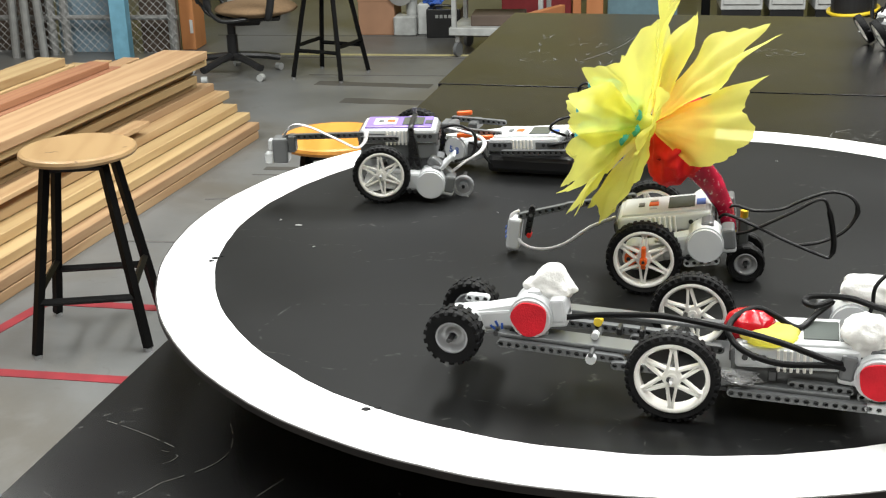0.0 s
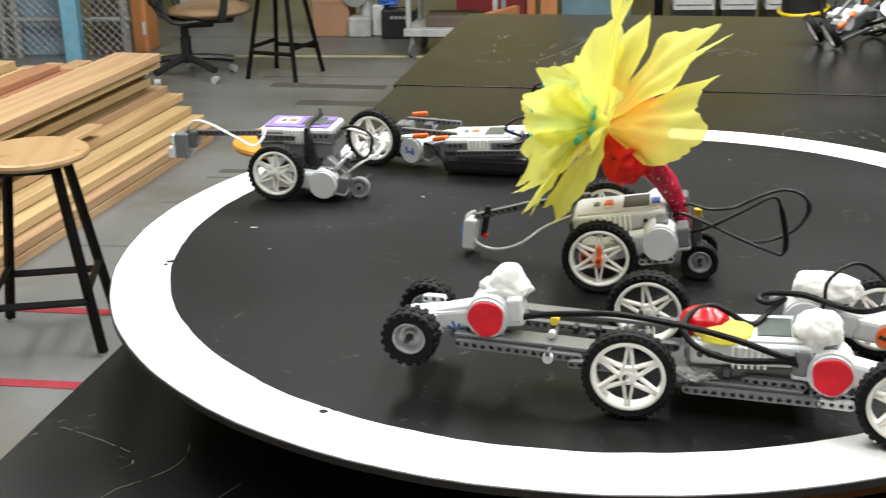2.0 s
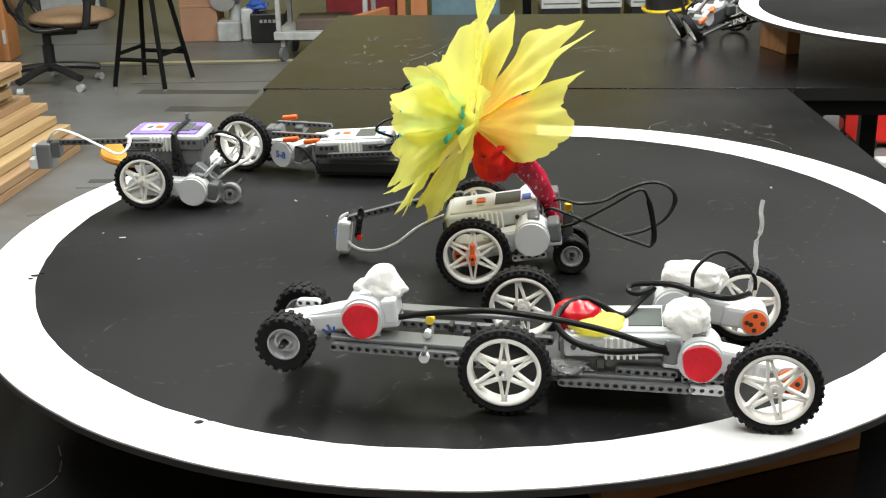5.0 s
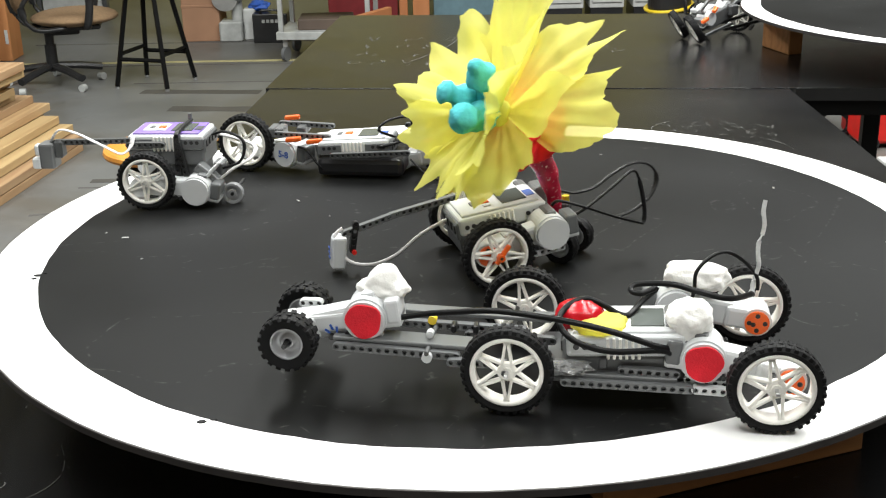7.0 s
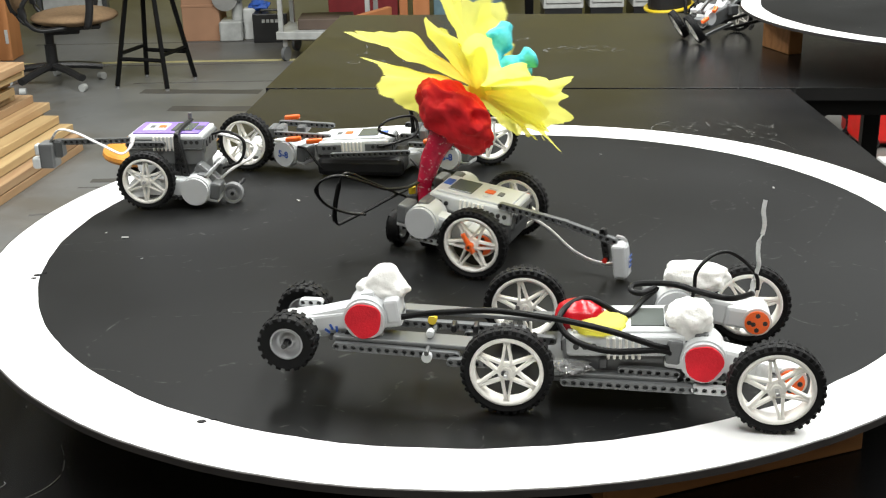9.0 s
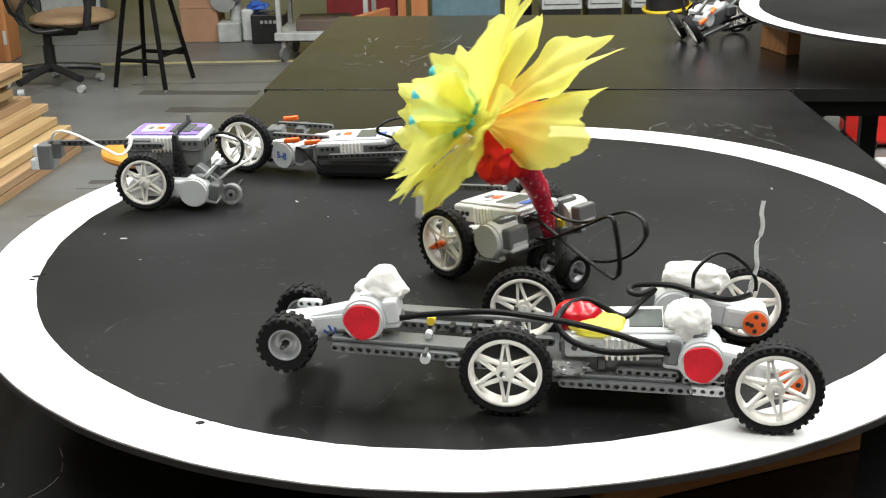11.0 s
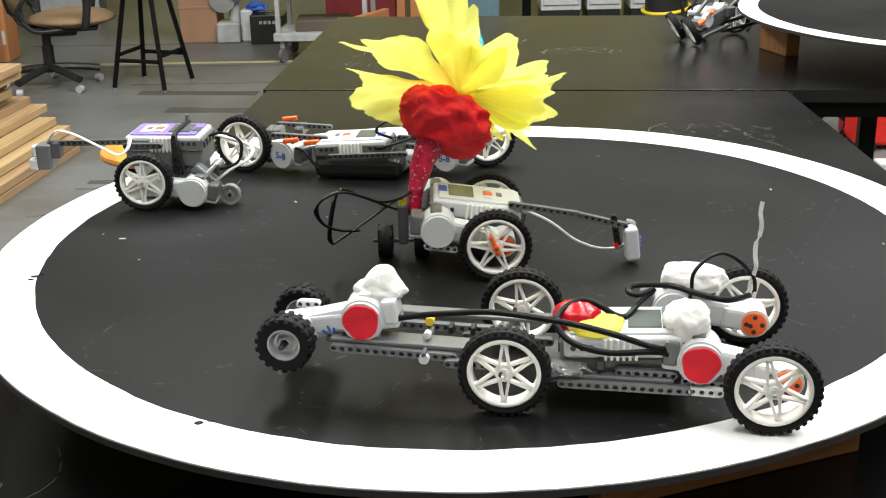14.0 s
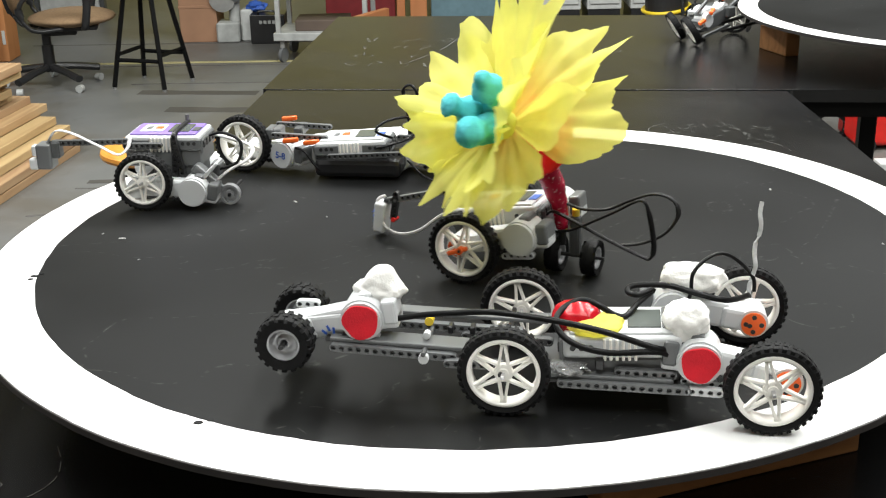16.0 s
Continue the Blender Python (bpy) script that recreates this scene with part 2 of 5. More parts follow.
sheer(M_PETAL, 0.16)
def stained(m):
    """Old concrete: brown wear, pale scuffs, dark spots and a sheen that comes and goes."""
    n, l = m.node_tree.nodes, m.node_tree.links
    b = n["Principled BSDF"]
    colour = b.inputs["Base Color"].links[0].from_socket
    co = n.new("ShaderNodeTexCoord")
    for scale, low, high, tint, rough, share in ((0.8, 0.46, 0.62, (0.09, 0.077, 0.056), 0.6, 0.6), (4.0, 0.54, 0.74, (0.16, 0.158, 0.15), 0.65, 0.8), (7.0, 0.6, 0.74, (0.06, 0.055, 0.048), 0.75, 0.7)):
        t, r, mix = n.new("ShaderNodeTexNoise"), n.new("ShaderNodeMapRange"), n.new("ShaderNodeMix")
        t.inputs["Scale"].default_value, t.inputs["Detail"].default_value, t.inputs["Roughness"].default_value = scale, 9, rough
        t.inputs["Distortion"].default_value = 0.6
        r.inputs["From Min"].default_value, r.inputs["From Max"].default_value = low, high
        r.inputs["To Max"].default_value = share
        mix.data_type = "RGBA"
        mix.inputs["B"].default_value = (*tint, 1)
        l.new(co.outputs["Object"], t.inputs["Vector"])
        l.new(t.outputs["Fac"], r.inputs["Value"])
        l.new(r.outputs["Result"], mix.inputs["Factor"])
        l.new(colour, mix.inputs["A"])
        colour = mix.outputs["Result"]
    l.new(colour, b.inputs["Base Color"])


stained(M_CONCRETE)
speckle(M_RED_GLOSS, 240, (0.7, 0.35, 0.4), 0.61, 0.7)
speckle(M_PLY, 22, (0.13, 0.075, 0.035), 0.7, 0.73)
speckle(M_BLUE, 60, (0.03, 0.36, 0.42), 0.5, 0.7)
M_INK = material("blue_ink", (0.03, 0.1, 0.42), 0.6)
M_CLEAR = material("clear_tape", (0.8, 0.8, 0.8), 0.12, vary=0.1)
M_CLEAR.node_tree.nodes["Principled BSDF"].inputs["Transmission Weight"].default_value = 0.8
M_STRIP = material("milky_clear_strip", (0.82, 0.83, 0.85), 0.15, vary=0.2, scale=120)
M_STRIP.node_tree.nodes["Principled BSDF"].inputs["Transmission Weight"].default_value = 0.3
M_METAL = material("bare_metal", (0.55, 0.55, 0.56), 0.3, 0.9)
M_GALV = material("galvanised_steel", (0.33, 0.33, 0.32), 0.5, 0.5)
M_BLUE_PAINT = material("pale_blue_paint", (0.17, 0.38, 0.5), 0.5)
M_BLUE_TARP = material("blue_grey_sheet", (0.19, 0.27, 0.33), 0.7, vary=0.15, scale=5)
M_BROWN = material("brown_panel", (0.09, 0.065, 0.05), 0.7, vary=0.25, scale=4)
M_CARD = material("brown_cardboard", (0.31, 0.17, 0.1), 0.85, vary=0.1, scale=6)
M_ORANGE_PANEL = wood_material("orange_wood_panel", (0.5, 0.24, 0.1), (0.4, 0.18, 0.07), (6, 6, 0.8))
M_TAN = material("tan_fabric", (0.24, 0.155, 0.085), 0.95, vary=0.12, scale=60, bump=0.4)
M_CART = material("cart_grey", (0.36, 0.37, 0.36), 0.5, vary=0.15)
M_TEAL = material("teal_panel", (0.13, 0.22, 0.26), 0.55)
M_PALE = material("pale_panel", (0.5, 0.51, 0.5), 0.6)
M_MAROON = material("maroon_panel", (0.16, 0.012, 0.015), 0.5)


# ---------------------------------------------------------------- mesh tools
def link(name, bm, mat, parent=None, label="", m=None, smooth=False):
    data = bpy.data.meshes.new(name)
    bm.normal_update()
    bm.to_mesh(data)
    bm.free()
    data.materials.append(mat)
    if smooth:
        for f in data.polygons:
            f.use_smooth = True
    ob = new(name, data)
    if parent is not None:
        ob.parent = parent
    if m is not None:
        ob.matrix_basis = m
    if label:
        ob["label"] = label
    return ob


def part(name, bm, mat, parent, label="", m=None, smooth=False):
    return link(name, bm, mat, parent, label, m, smooth)


def again(ob, parent, m):
    """A further object on the same mesh, with copies of its children."""
    o = ob.copy()
    scene.collection.objects.link(o)
    o.parent, o.matrix_basis = parent, m
    for c in ob.children:
        again(c, o, c.matrix_basis.copy())
    return o


def thing(name, m, label, category, group="", kind=""):
    ob = new(name)
    ob.empty_display_size = 0.05
    ob.matrix_basis = m
    return tagged(ob, label, category, group, kind)


def box(bm, sx, sy, sz, m=None, bevel=0.0, seg=1):
    geo = bmesh.ops.create_cube(bm, size=1)
    vs = geo["verts"]
    for v in vs:
        v.co = Vector((v.co.x * sx, v.co.y * sy, v.co.z * sz))
    if bevel:
        es = list({e for v in vs for e in v.link_edges})
        r = bmesh.ops.bevel(bm, geom=es, offset=bevel, segments=seg, profile=0.5, affect="EDGES")
        vs = list({v for f in r["faces"] for v in f.verts} | {v for v in vs if v.is_valid})
    if m is not None:
        for v in vs:
            v.co = m @ v.co
    return bm


def B(sx, sy, sz, m=None, bevel=0.0, seg=1):
    return box(bmesh.new(), sx, sy, sz, m, bevel, seg)


def cyl(bm, r, h, m=None, r2=None, seg=24):
    geo = bmesh.ops.create_cone(bm, cap_ends=True, segments=seg, radius1=r, radius2=r if r2 is None else r2, depth=h)
    if m is not None:
        for v in geo["verts"]:
            v.co = m @ v.co
    return bm


def C(r, h, m=None, r2=None, seg=24):
    return cyl(bmesh.new(), r, h, m, r2, seg)


def lathe(profile, seg=40, axis="Y"):
    """Revolve (radius, offset) pairs; a closed loop if the last equals the first."""
    bm = bmesh.new()
    rings = []
    closed = profile[0] == profile[-1]
    pts = profile[:-1] if closed else profile
    for r, o in pts:
        ring = []
        for k in range(seg):
            a = 2 * math.pi * k / seg
            p = (r * math.cos(a), o, r * math.sin(a)) if axis == "Y" else (r * math.cos(a), r * math.sin(a), o)
            ring.append(bm.verts.new(p))
        rings.append(ring)
    n = len(rings)
    for i in range(n if closed else n - 1):
        a, b = rings[i], rings[(i + 1) % n]
        for k in range(seg):
            bm.faces.new((a[k], a[(k + 1) % seg], b[(k + 1) % seg], b[k]))
    bmesh.ops.recalc_face_normals(bm, faces=bm.faces)
    return bm


def smooth_path(pts, per=6):
    out = []
    P = [Vector(p) for p in pts]
    for i in range(len(P) - 1):
        p0, p1, p2, p3 = P[max(i - 1, 0)], P[i], P[i + 1], P[min(i + 2, len(P) - 1)]
        for k in range(per):
            t = k / per
            out.append(0.5 * ((2 * p1) + (p2 - p0) * t + (2 * p0 - 5 * p1 + 4 * p2 - p3) * t * t + (3 * p1 - p0 - 3 * p2 + p3) * t ** 3))
    out.append(P[-1])
    return out


def tube(bm, pts, r, flat=1.0, seg=8, up=Vector((0, 0, 1)), smooth=True):
    """A cable along pts; flat > 1 widens it sideways into a ribbon."""
    path = smooth_path(pts) if smooth else [Vector(p) for p in pts]
    rings = []
    for i, p in enumerate(path):
        d = (path[min(i + 1, len(path) - 1)] - path[max(i - 1, 0)]).normalized()
        u = up if abs(d.dot(up)) < 0.95 else Vector((0, 1, 0))
        s = d.cross(u).normalized()
        t = s.cross(d).normalized()
        rings.append([bm.verts.new(p + s * (r * flat * math.cos(2 * math.pi * k / seg)) + t * (r * math.sin(2 * math.pi * k / seg)))
                      for k in range(seg)])
    for a, b in zip(rings, rings[1:]):
        for k in range(seg):
            bm.faces.new((a[k], a[(k + 1) % seg], b[(k + 1) % seg], b[k]))
    bm.faces.new(rings[0][::-1])
    bm.faces.new(rings[-1])
    bmesh.ops.recalc_face_normals(bm, faces=bm.faces)
    return bm


def T(pts, r, flat=1.0, seg=8, up=Vector((0, 0, 1)), smooth=True):
    return tube(bmesh.new(), pts, r, flat, seg, up, smooth)


def blob(r, seed, amount=0.3, freq=2.0, squash=(1, 1, 1), sub=3):
    bm = bmesh.new()
    bmesh.ops.create_icosphere(bm, subdivisions=sub, radius=1)
    for v in bm.verts:
        n = v.co.normalized()
        k = noise.noise(n * freq + Vector((seed * 3.7, seed, -seed))) + 0.5 * noise.noise(n * freq * 2.6 + Vector((seed, 0, seed)))
        p = n * r * (1 + amount * k)
        v.co = Vector((p.x * squash[0], p.y * squash[1], p.z * squash[2]))
    return bm


def cotton(r, seed, squash, peak, sharp):
    """A pulled tuft of cotton wool: soft lumps, fine fuzz and one drawn-out tip towards peak."""
    bm = bmesh.new()
    bmesh.ops.create_icosphere(bm, subdivisions=5, radius=1)
    peak = Vector(peak).normalized()
    for v in bm.verts:
        n = v.co.normalized()
        lump = noise.noise(n * 1.5 + Vector((seed, 1, 3))) * 0.24 + noise.noise(n * 3.4 + Vector((1, seed, 3))) * 0.08
        fuzz = noise.noise(n * 15 + Vector((seed, seed, 0))) * 0.02
        k = 1 + lump + fuzz + sharp * max(0.0, n.dot(peak)) ** 6
        v.co = Vector((n.x * squash[0], n.y * squash[1], n.z * squash[2])) * r * k
    return bm


def beam(n, u=0.008, w=0.0074):
    """A flat studless beam of n holes along x, holes through y, with real openings."""
    bm = bmesh.new()
    h = 0.0037
    for i in range(n):
        cx = (i - (n - 1) / 2) * u
        sq = []
        for k in range(8):
            a = math.pi / 4 * k
            x, z = max(-1, min(1, math.sqrt(2) * math.cos(a))), max(-1, min(1, math.sqrt(2) * math.sin(a)))
            hx = u / 2
            if (i == 0 and x < -0.5) or (i == n - 1 and x > 0.5):
                x, z = math.cos(a), math.sin(a)
                hx = 0.0039
            sq.append((cx + x * hx, z * h))
        ci = [(cx + 0.0025 * math.cos(math.pi / 4 * k), 0.0025 * math.sin(math.pi / 4 * k)) for k in range(8)]
        fo = [bm.verts.new((x, -w / 2, z)) for x, z in sq]
        fi = [bm.verts.new((x, -w / 2, z)) for x, z in ci]
        bo = [bm.verts.new((x, w / 2, z)) for x, z in sq]
        bi = [bm.verts.new((x, w / 2, z)) for x, z in ci]
        for k in range(8):
            j = (k + 1) % 8
            bm.faces.new((fo[k], fo[j], fi[j], fi[k]))
            bm.faces.new((bo[j], bo[k], bi[k], bi[j]))
            bm.faces.new((fi[k], fi[j], bi[j], bi[k]))
            inner = (sq[k][0] > cx + 0.003 and sq[j][0] > cx + 0.003 and i < n - 1) or (sq[k][0] < cx - 0.003 and sq[j][0] < cx - 0.003 and i > 0)
            if not inner:
                bm.faces.new((fo[j], fo[k], bo[k], bo[j]))
    bmesh.ops.remove_doubles(bm, verts=bm.verts, dist=0.0002)
    return bm


def rot(a, axis):
    return Matrix.Rotation(radians(a), 4, axis)


def at(x, y, z):
    return Matrix.Translation((x, y, z))


RX90 = rot(90, "X")

# ---------------------------------------------------------------- the room
def slab(name, x0, x1, y0, y1, z0, z1, mat, label="", category=""):
    return tagged(link(name, B(x1 - x0, y1 - y0, z1 - z0, at((x0 + x1) / 2, (y0 + y1) / 2, (z0 + z1) / 2)), mat), label, category, kind="structure")


slab("floor", -6, 6, -4, 9.2, -0.12, 0, M_CONCRETE, "smooth grey concrete workshop floor with stains and joints", "floor")
slab("wall_north", -6, 1.9, 9.2, 9.35, 0, 4.5, M_WALL_YELLOW, "plain yellow workshop wall", "wall")
# out of view; pale so that the right of the tables reflects more light
slab("wall_north_east", 1.9, 6, 9.2, 9.35, 0, 4.5, M_WALL_PALE, "plain pale workshop wall", "wall")
slab("wall_south", -6, 6, -4.15, -4, 0, 4.5, M_WALL, "plain tan workshop wall", "wall")
slab("wall_west", -6.15, -6, -4.15, 9.35, 0, 4.5, M_WALL, "plain tan workshop wall", "wall")
slab("wall_east", 6, 6.15, -4.15, 9.35, 0, 4.5, M_WALL, "plain tan workshop wall", "wall")
# unseen ceiling, darkened to cut bounce light and deepen the contrast
slab("ceiling", -6.15, 6.15, -4.15, 9.35, 4.5, 4.6, M_CEIL, "plain white workshop ceiling", "ceiling")


def strip(name, p, q, width, mat, label, category, h=0.002, wob=0.0, seed=1):
    """A flat band on the floor from p to q."""
    p, q = Vector((*p, 0)), Vector((*q, 0))
    d = (q - p).normalized()
    s = Vector((-d.y, d.x, 0))
    n = max(2, int((q - p).length / 0.12))
    bm = bmesh.new()
    lo, hi = [], []
    for i in range(n + 1):
        c = p.lerp(q, i / n)
        w0 = width / 2 * (1 + wob * noise.noise(Vector((i * 0.7, seed, 0))))
        w1 = width / 2 * (1 + wob * noise.noise(Vector((i * 0.7, seed + 9, 0))))
        lo.append((bm.verts.new(c + s * w0 + Vector((0, 0, h))), bm.verts.new(c - s * w1 + Vector((0, 0, h)))))
        hi.append((bm.verts.new(c + s * w0), bm.verts.new(c - s * w1)))
    for i in range(n):
        (a, b), (c, e) = lo[i], lo[i + 1]
        (a2, b2), (c2, e2) = hi[i], hi[i + 1]
        bm.faces.new((a, b, e, c))
        bm.faces.new((a2, a, c, c2))
        bm.faces.new((b, b2, e2, e))
    bmesh.ops.recalc_face_normals(bm, faces=bm.faces)
    return tagged(link(name, bm, mat), label, category, kind="structure")


strip("floor_tape", (-2.6, 1.615), (-1.05, 1.545), 0.045, M_RED_TAPE, "strip of red marking tape on concrete", "floor tape", wob=0.15)
strip("floor_tape", (-2.05, 1.62), (-1.93, 2.09), 0.045, M_RED_TAPE, "strip of red marking tape on concrete", "floor tape", wob=0.15, seed=4)
strip("floor_tape", (-1.93, 2.115), (-1.2, 2.07), 0.045, M_RED_TAPE, "strip of red marking tape on concrete", "floor tape", wob=0.15, seed=7)
strip("floor_line", (-2.9, 6.38), (0.6, 6.28), 0.05, M_YELLOW_TAPE, "faded yellow painted line on concrete", "floor line", wob=0.4)
for a, b, w in (((-2.9, 6.28), (0.6, 6.18), 0.018), ((-1.9, 5.72), (0.0, 5.68), 0.016), ((-1.75, 3.25), (-0.9, 3.45), 0.014),
                ((-1.65, 3.62), (-1.0, 3.6), 0.012), ((-2.9, 7.05), (0.4, 6.95), 0.02), ((-1.9, 2.72), (-0.8, 2.75), 0.014)):
    strip("floor_joint", a, b, w, M_CRACK, "dark worn joint in the concrete floor", "floor joint", 0.0015, 0.5)
for a, b, w in (((-1.8, 5.5), (-1.1, 5.42), 0.1), ((-1.55, 5.06), (-1.0, 5.0), 0.11), ((-1.62, 3.72), (-1.1, 3.72), 0.05)):
    strip("floor_stain", a, b, w, M_STAIN, "dull dark stain patch on concrete", "floor stain", 0.0012, 0.5, 3)


# ---------------------------------------------------------------- tables
TILT = -5.7    # the tables lie a little askew


def table(m, w, d, label, legs, flare=0.0):
    """Work table: painted top w x d with its far left corner at the origin of m, x right, y towards the viewer is negative."""
    t = thing("work_table", m, label, "table", "black work tables")
    top = B(w, d, 0.03, at(w / 2, -d / 2, -0.015), 0.0004)
    for v in top.verts:
        if v.co.x > w / 2:
            v.co.x -= flare * v.co.y
    part("tabletop", top, M_TABLE, t, "worn black painted top")
    for x0, y0, sx, sy in ((w / 2, -0.03, w - 0.06, 0.03), (w / 2, -d + 0.03, w - 0.06, 0.03), (0.03, -d / 2, 0.03, d - 0.12), (w - 0.03, -d / 2, 0.03, d - 0.12)):
        part("apron", B(sx, sy, 0.037, at(x0, y0, -0.0495), 0.001), M_STEEL_BLACK, t)
    for lx, ly in legs:
        part("leg", B(0.038, 0.038, ZT - 0.03, at(lx, ly, -0.03 - (ZT - 0.03) / 2), 0.003), M_STEEL_BLACK, t)
    return t


FRONT = pose(-0.46, 1.40, ZT, 0, 0, TILT)
FAR = pose(-0.367, 2.44, ZT + 0.001, 0, 0, TILT)
table(FRONT, 1.215, 2.42, "black painted wooden work table with scratched top", [(0.09, -0.1), (1.12, -0.1), (0.09, -2.32), (1.3, -2.32)], 0.107)
table(FAR, 2.44, 1.036, "black painted wooden work table with chalk marks", [(0.09, -0.1), (2.35, -0.1), (0.09, -0.9), (1.44, -0.93), (2.35, -0.93)])


def scribble(m, strokes, seed, label, width=0.0018):
    """Chalk strokes: thin broken bands lying on a table."""
    rng = random.Random(seed)
    bm = bmesh.new()
    for (x0, y0, x1, y1, bow) in strokes:
        n = 14
        prev = None
        for i in range(n + 1):
            t = i / n
            x, y = x0 + (x1 - x0) * t, y0 + (y1 - y0) * t
            dx, dy = x1 - x0, y1 - y0
            k = bow * math.sin(math.pi * t) + 0.004 * (rng.random() - 0.5)
            x, y = x - dy * k, y + dx * k
            ln = math.hypot(dx, dy) or 1
            sx, sy = -dy / ln * width / 2, dx / ln * width / 2
            cur = ((x + sx, y + sy, 0.0006), (x - sx, y - sy, 0.0006))
            if prev and rng.random() < 0.85:
                vs = [bm.verts.new(p) for p in (prev[0], prev[1], cur[1], cur[0])]
                bm.faces.new(vs)
            prev = cur
    ob = link("chalk_marks", bm, M_CHALK, m=m)
    return tagged(ob, label, "chalk marks", kind="stuff")


rng = random.Random(5)
strokes = []
for row in range(4):
    x = 0.12 + rng.random() * 0.05
    while x < 0.62:
        for k in range(rng.randint(2, 4)):
            a, r = rng.uniform(0.6, 2.5), rng.uniform(0.012, 0.028)
            px, py = x + rng.uniform(0, 0.03), -0.42 - row * 0.11 + rng.uniform(-0.02, 0.02) - 0.05 * (x - 0.1)
            strokes.append((px, py, px + r * math.cos(a), py + 2.0 * r * math.sin(a), rng.uniform(-0.5, 0.5)))
        x += rng.uniform(0.06, 0.13)
strokes += [(0.42, -0.35, 0.30, -0.75, 0.05), (0.55, -0.38, 0.42, -0.78, 0.03)]
for k in range(26):
    px, py, a, r = rng.uniform(0.66, 0.85), rng.uniform(-0.62, -0.54), rng.uniform(0.4, 2.7), rng.uniform(0.012, 0.03)
    strokes.append((px, py, px + r * math.cos(a), py + 1.6 * r * math.sin(a), rng.uniform(-0.6, 0.6)))
scribble(FAR, strokes, 2, "faint white chalk scribbles on the black table")
strokes = [(0.92, -0.3, 0.91, -0.42, -0.3), (1.08, -0.42, 1.14, -0.52, 0.1)]
for k in range(46):
    px, py, a, r = rng.uniform(0.9, 1.12), rng.uniform(-0.46, -0.3), rng.uniform(0, 3), rng.uniform(0.008, 0.026)
    strokes.append((px, py, px + r * math.cos(a), py + r * math.sin(a), rng.uniform(-0.6, 0.6)))
scribble(FRONT, strokes, 3, "faint white chalk scribbles on the black table", 0.0014)
scribble(FRONT, [(0.03, -1.72, 0.13, -1.76, 0.02), (0.04, -1.87, 0.15, -1.83, -0.35), (0.15, -1.83, 0.17, -1.7, -0.25), (0.02, -1.95, 0.2, -1.86, -0.15),
                 (0.13, -1.8, 0.12, -1.77, -0.6), (0.23, -1.9, 0.27, -1.8, 0.0)], 4, "pale curved scratches on the black table", 0.0011)


# ---------------------------------------------------------------- ring boards
def edge_radius(a, base):
    """A hand-cut circle: a little uneven, and cut flat towards the back."""
    deg = math.degrees(a) % 360
    d = (deg - 80 + 180) % 360 - 180
    return base + 0.004 * math.cos(2 * a - 0.35) + 0.0025 * math.sin(3 * a + 1.0) - 0.022 * math.exp(-(d / 22) ** 2)


def band(r0, r1, z0, z1, n, flat, seed, rough0=0.0, rough1=0.0):
    """A closed ring, or a disc where r0 is None, with slightly ragged edges."""
    bm = bmesh.new()

    def edge(r, amount, k):
        a = 2 * math.pi * k / n
        rr = edge_radius(a, r) if flat else r
        return rr + amount * (noise.noise(Vector((math.cos(a) * 14, math.sin(a) * 14, seed))) + 0.5 * noise.noise(Vector((math.cos(a) * 60, math.sin(a) * 60, seed)))), a

    def loop(r, z, amount):
        out = []
        for k in range(n):
            rr, a = edge(r, amount, k)
            out.append(bm.verts.new((rr * math.cos(a), rr * math.sin(a), z)))
        return out

    ot, ob = loop(r1, z1, rough1), loop(r1, z0, rough1)
    for k in range(n):
        j = (k + 1) % n
        bm.faces.new((ob[k], ob[j], ot[j], ot[k]))
    if r0 is None:
        bm.faces.new(ot)
        bm.faces.new(ob[::-1])
    else:
        it, ib = loop(r0, z1, rough0), loop(r0, z0, rough0)
        for k in range(n):
            j = (k + 1) % n
            bm.faces.new((ot[k], ot[j], it[j], it[k]))
            bm.faces.new((ob[j], ob[k], ib[k], ib[j]))
            bm.faces.new((it[k], it[j], ib[j], ib[k]))
    bmesh.ops.recalc_face_normals(bm, faces=bm.faces)
    return bm


M_BOARD_EDGE = material("raw_board_edge", (0.026, 0.022, 0.021), 0.8, vary=0.3, scale=30)


def ring_board(m, base, width, flat, seed, label):
    t = thing("ring_board", m, label, "ring board", "sumo ring boards")
    part("board", band(None, base - width, -0.007, 0, 240, flat, seed, 0, 0.0016), M_BOARD, t, "matt black centre with scuffs")
    part("border", band(base - width, base, -0.007, 0, 240, flat, seed, 0.0016, 0.0008), M_WHITE_PAINT, t, "hand-painted white border")
    part("edge", band(base + 0.0008, base + 0.0018, -0.0075, -0.0006, 240, flat, seed, 0.0008, 0.0008), M_BOARD_EDGE, t, "dark sawn board edge")
    return t


main_ring = ring_board(pose(0, 0, ZR), 0.605, 0.067, True, 1, "round black ring board with white border on wooden blocks")
ring_board(pose(1.345, 1.66, ZR), 0.61, 0.05, False, 2, "second round black ring board with white border")

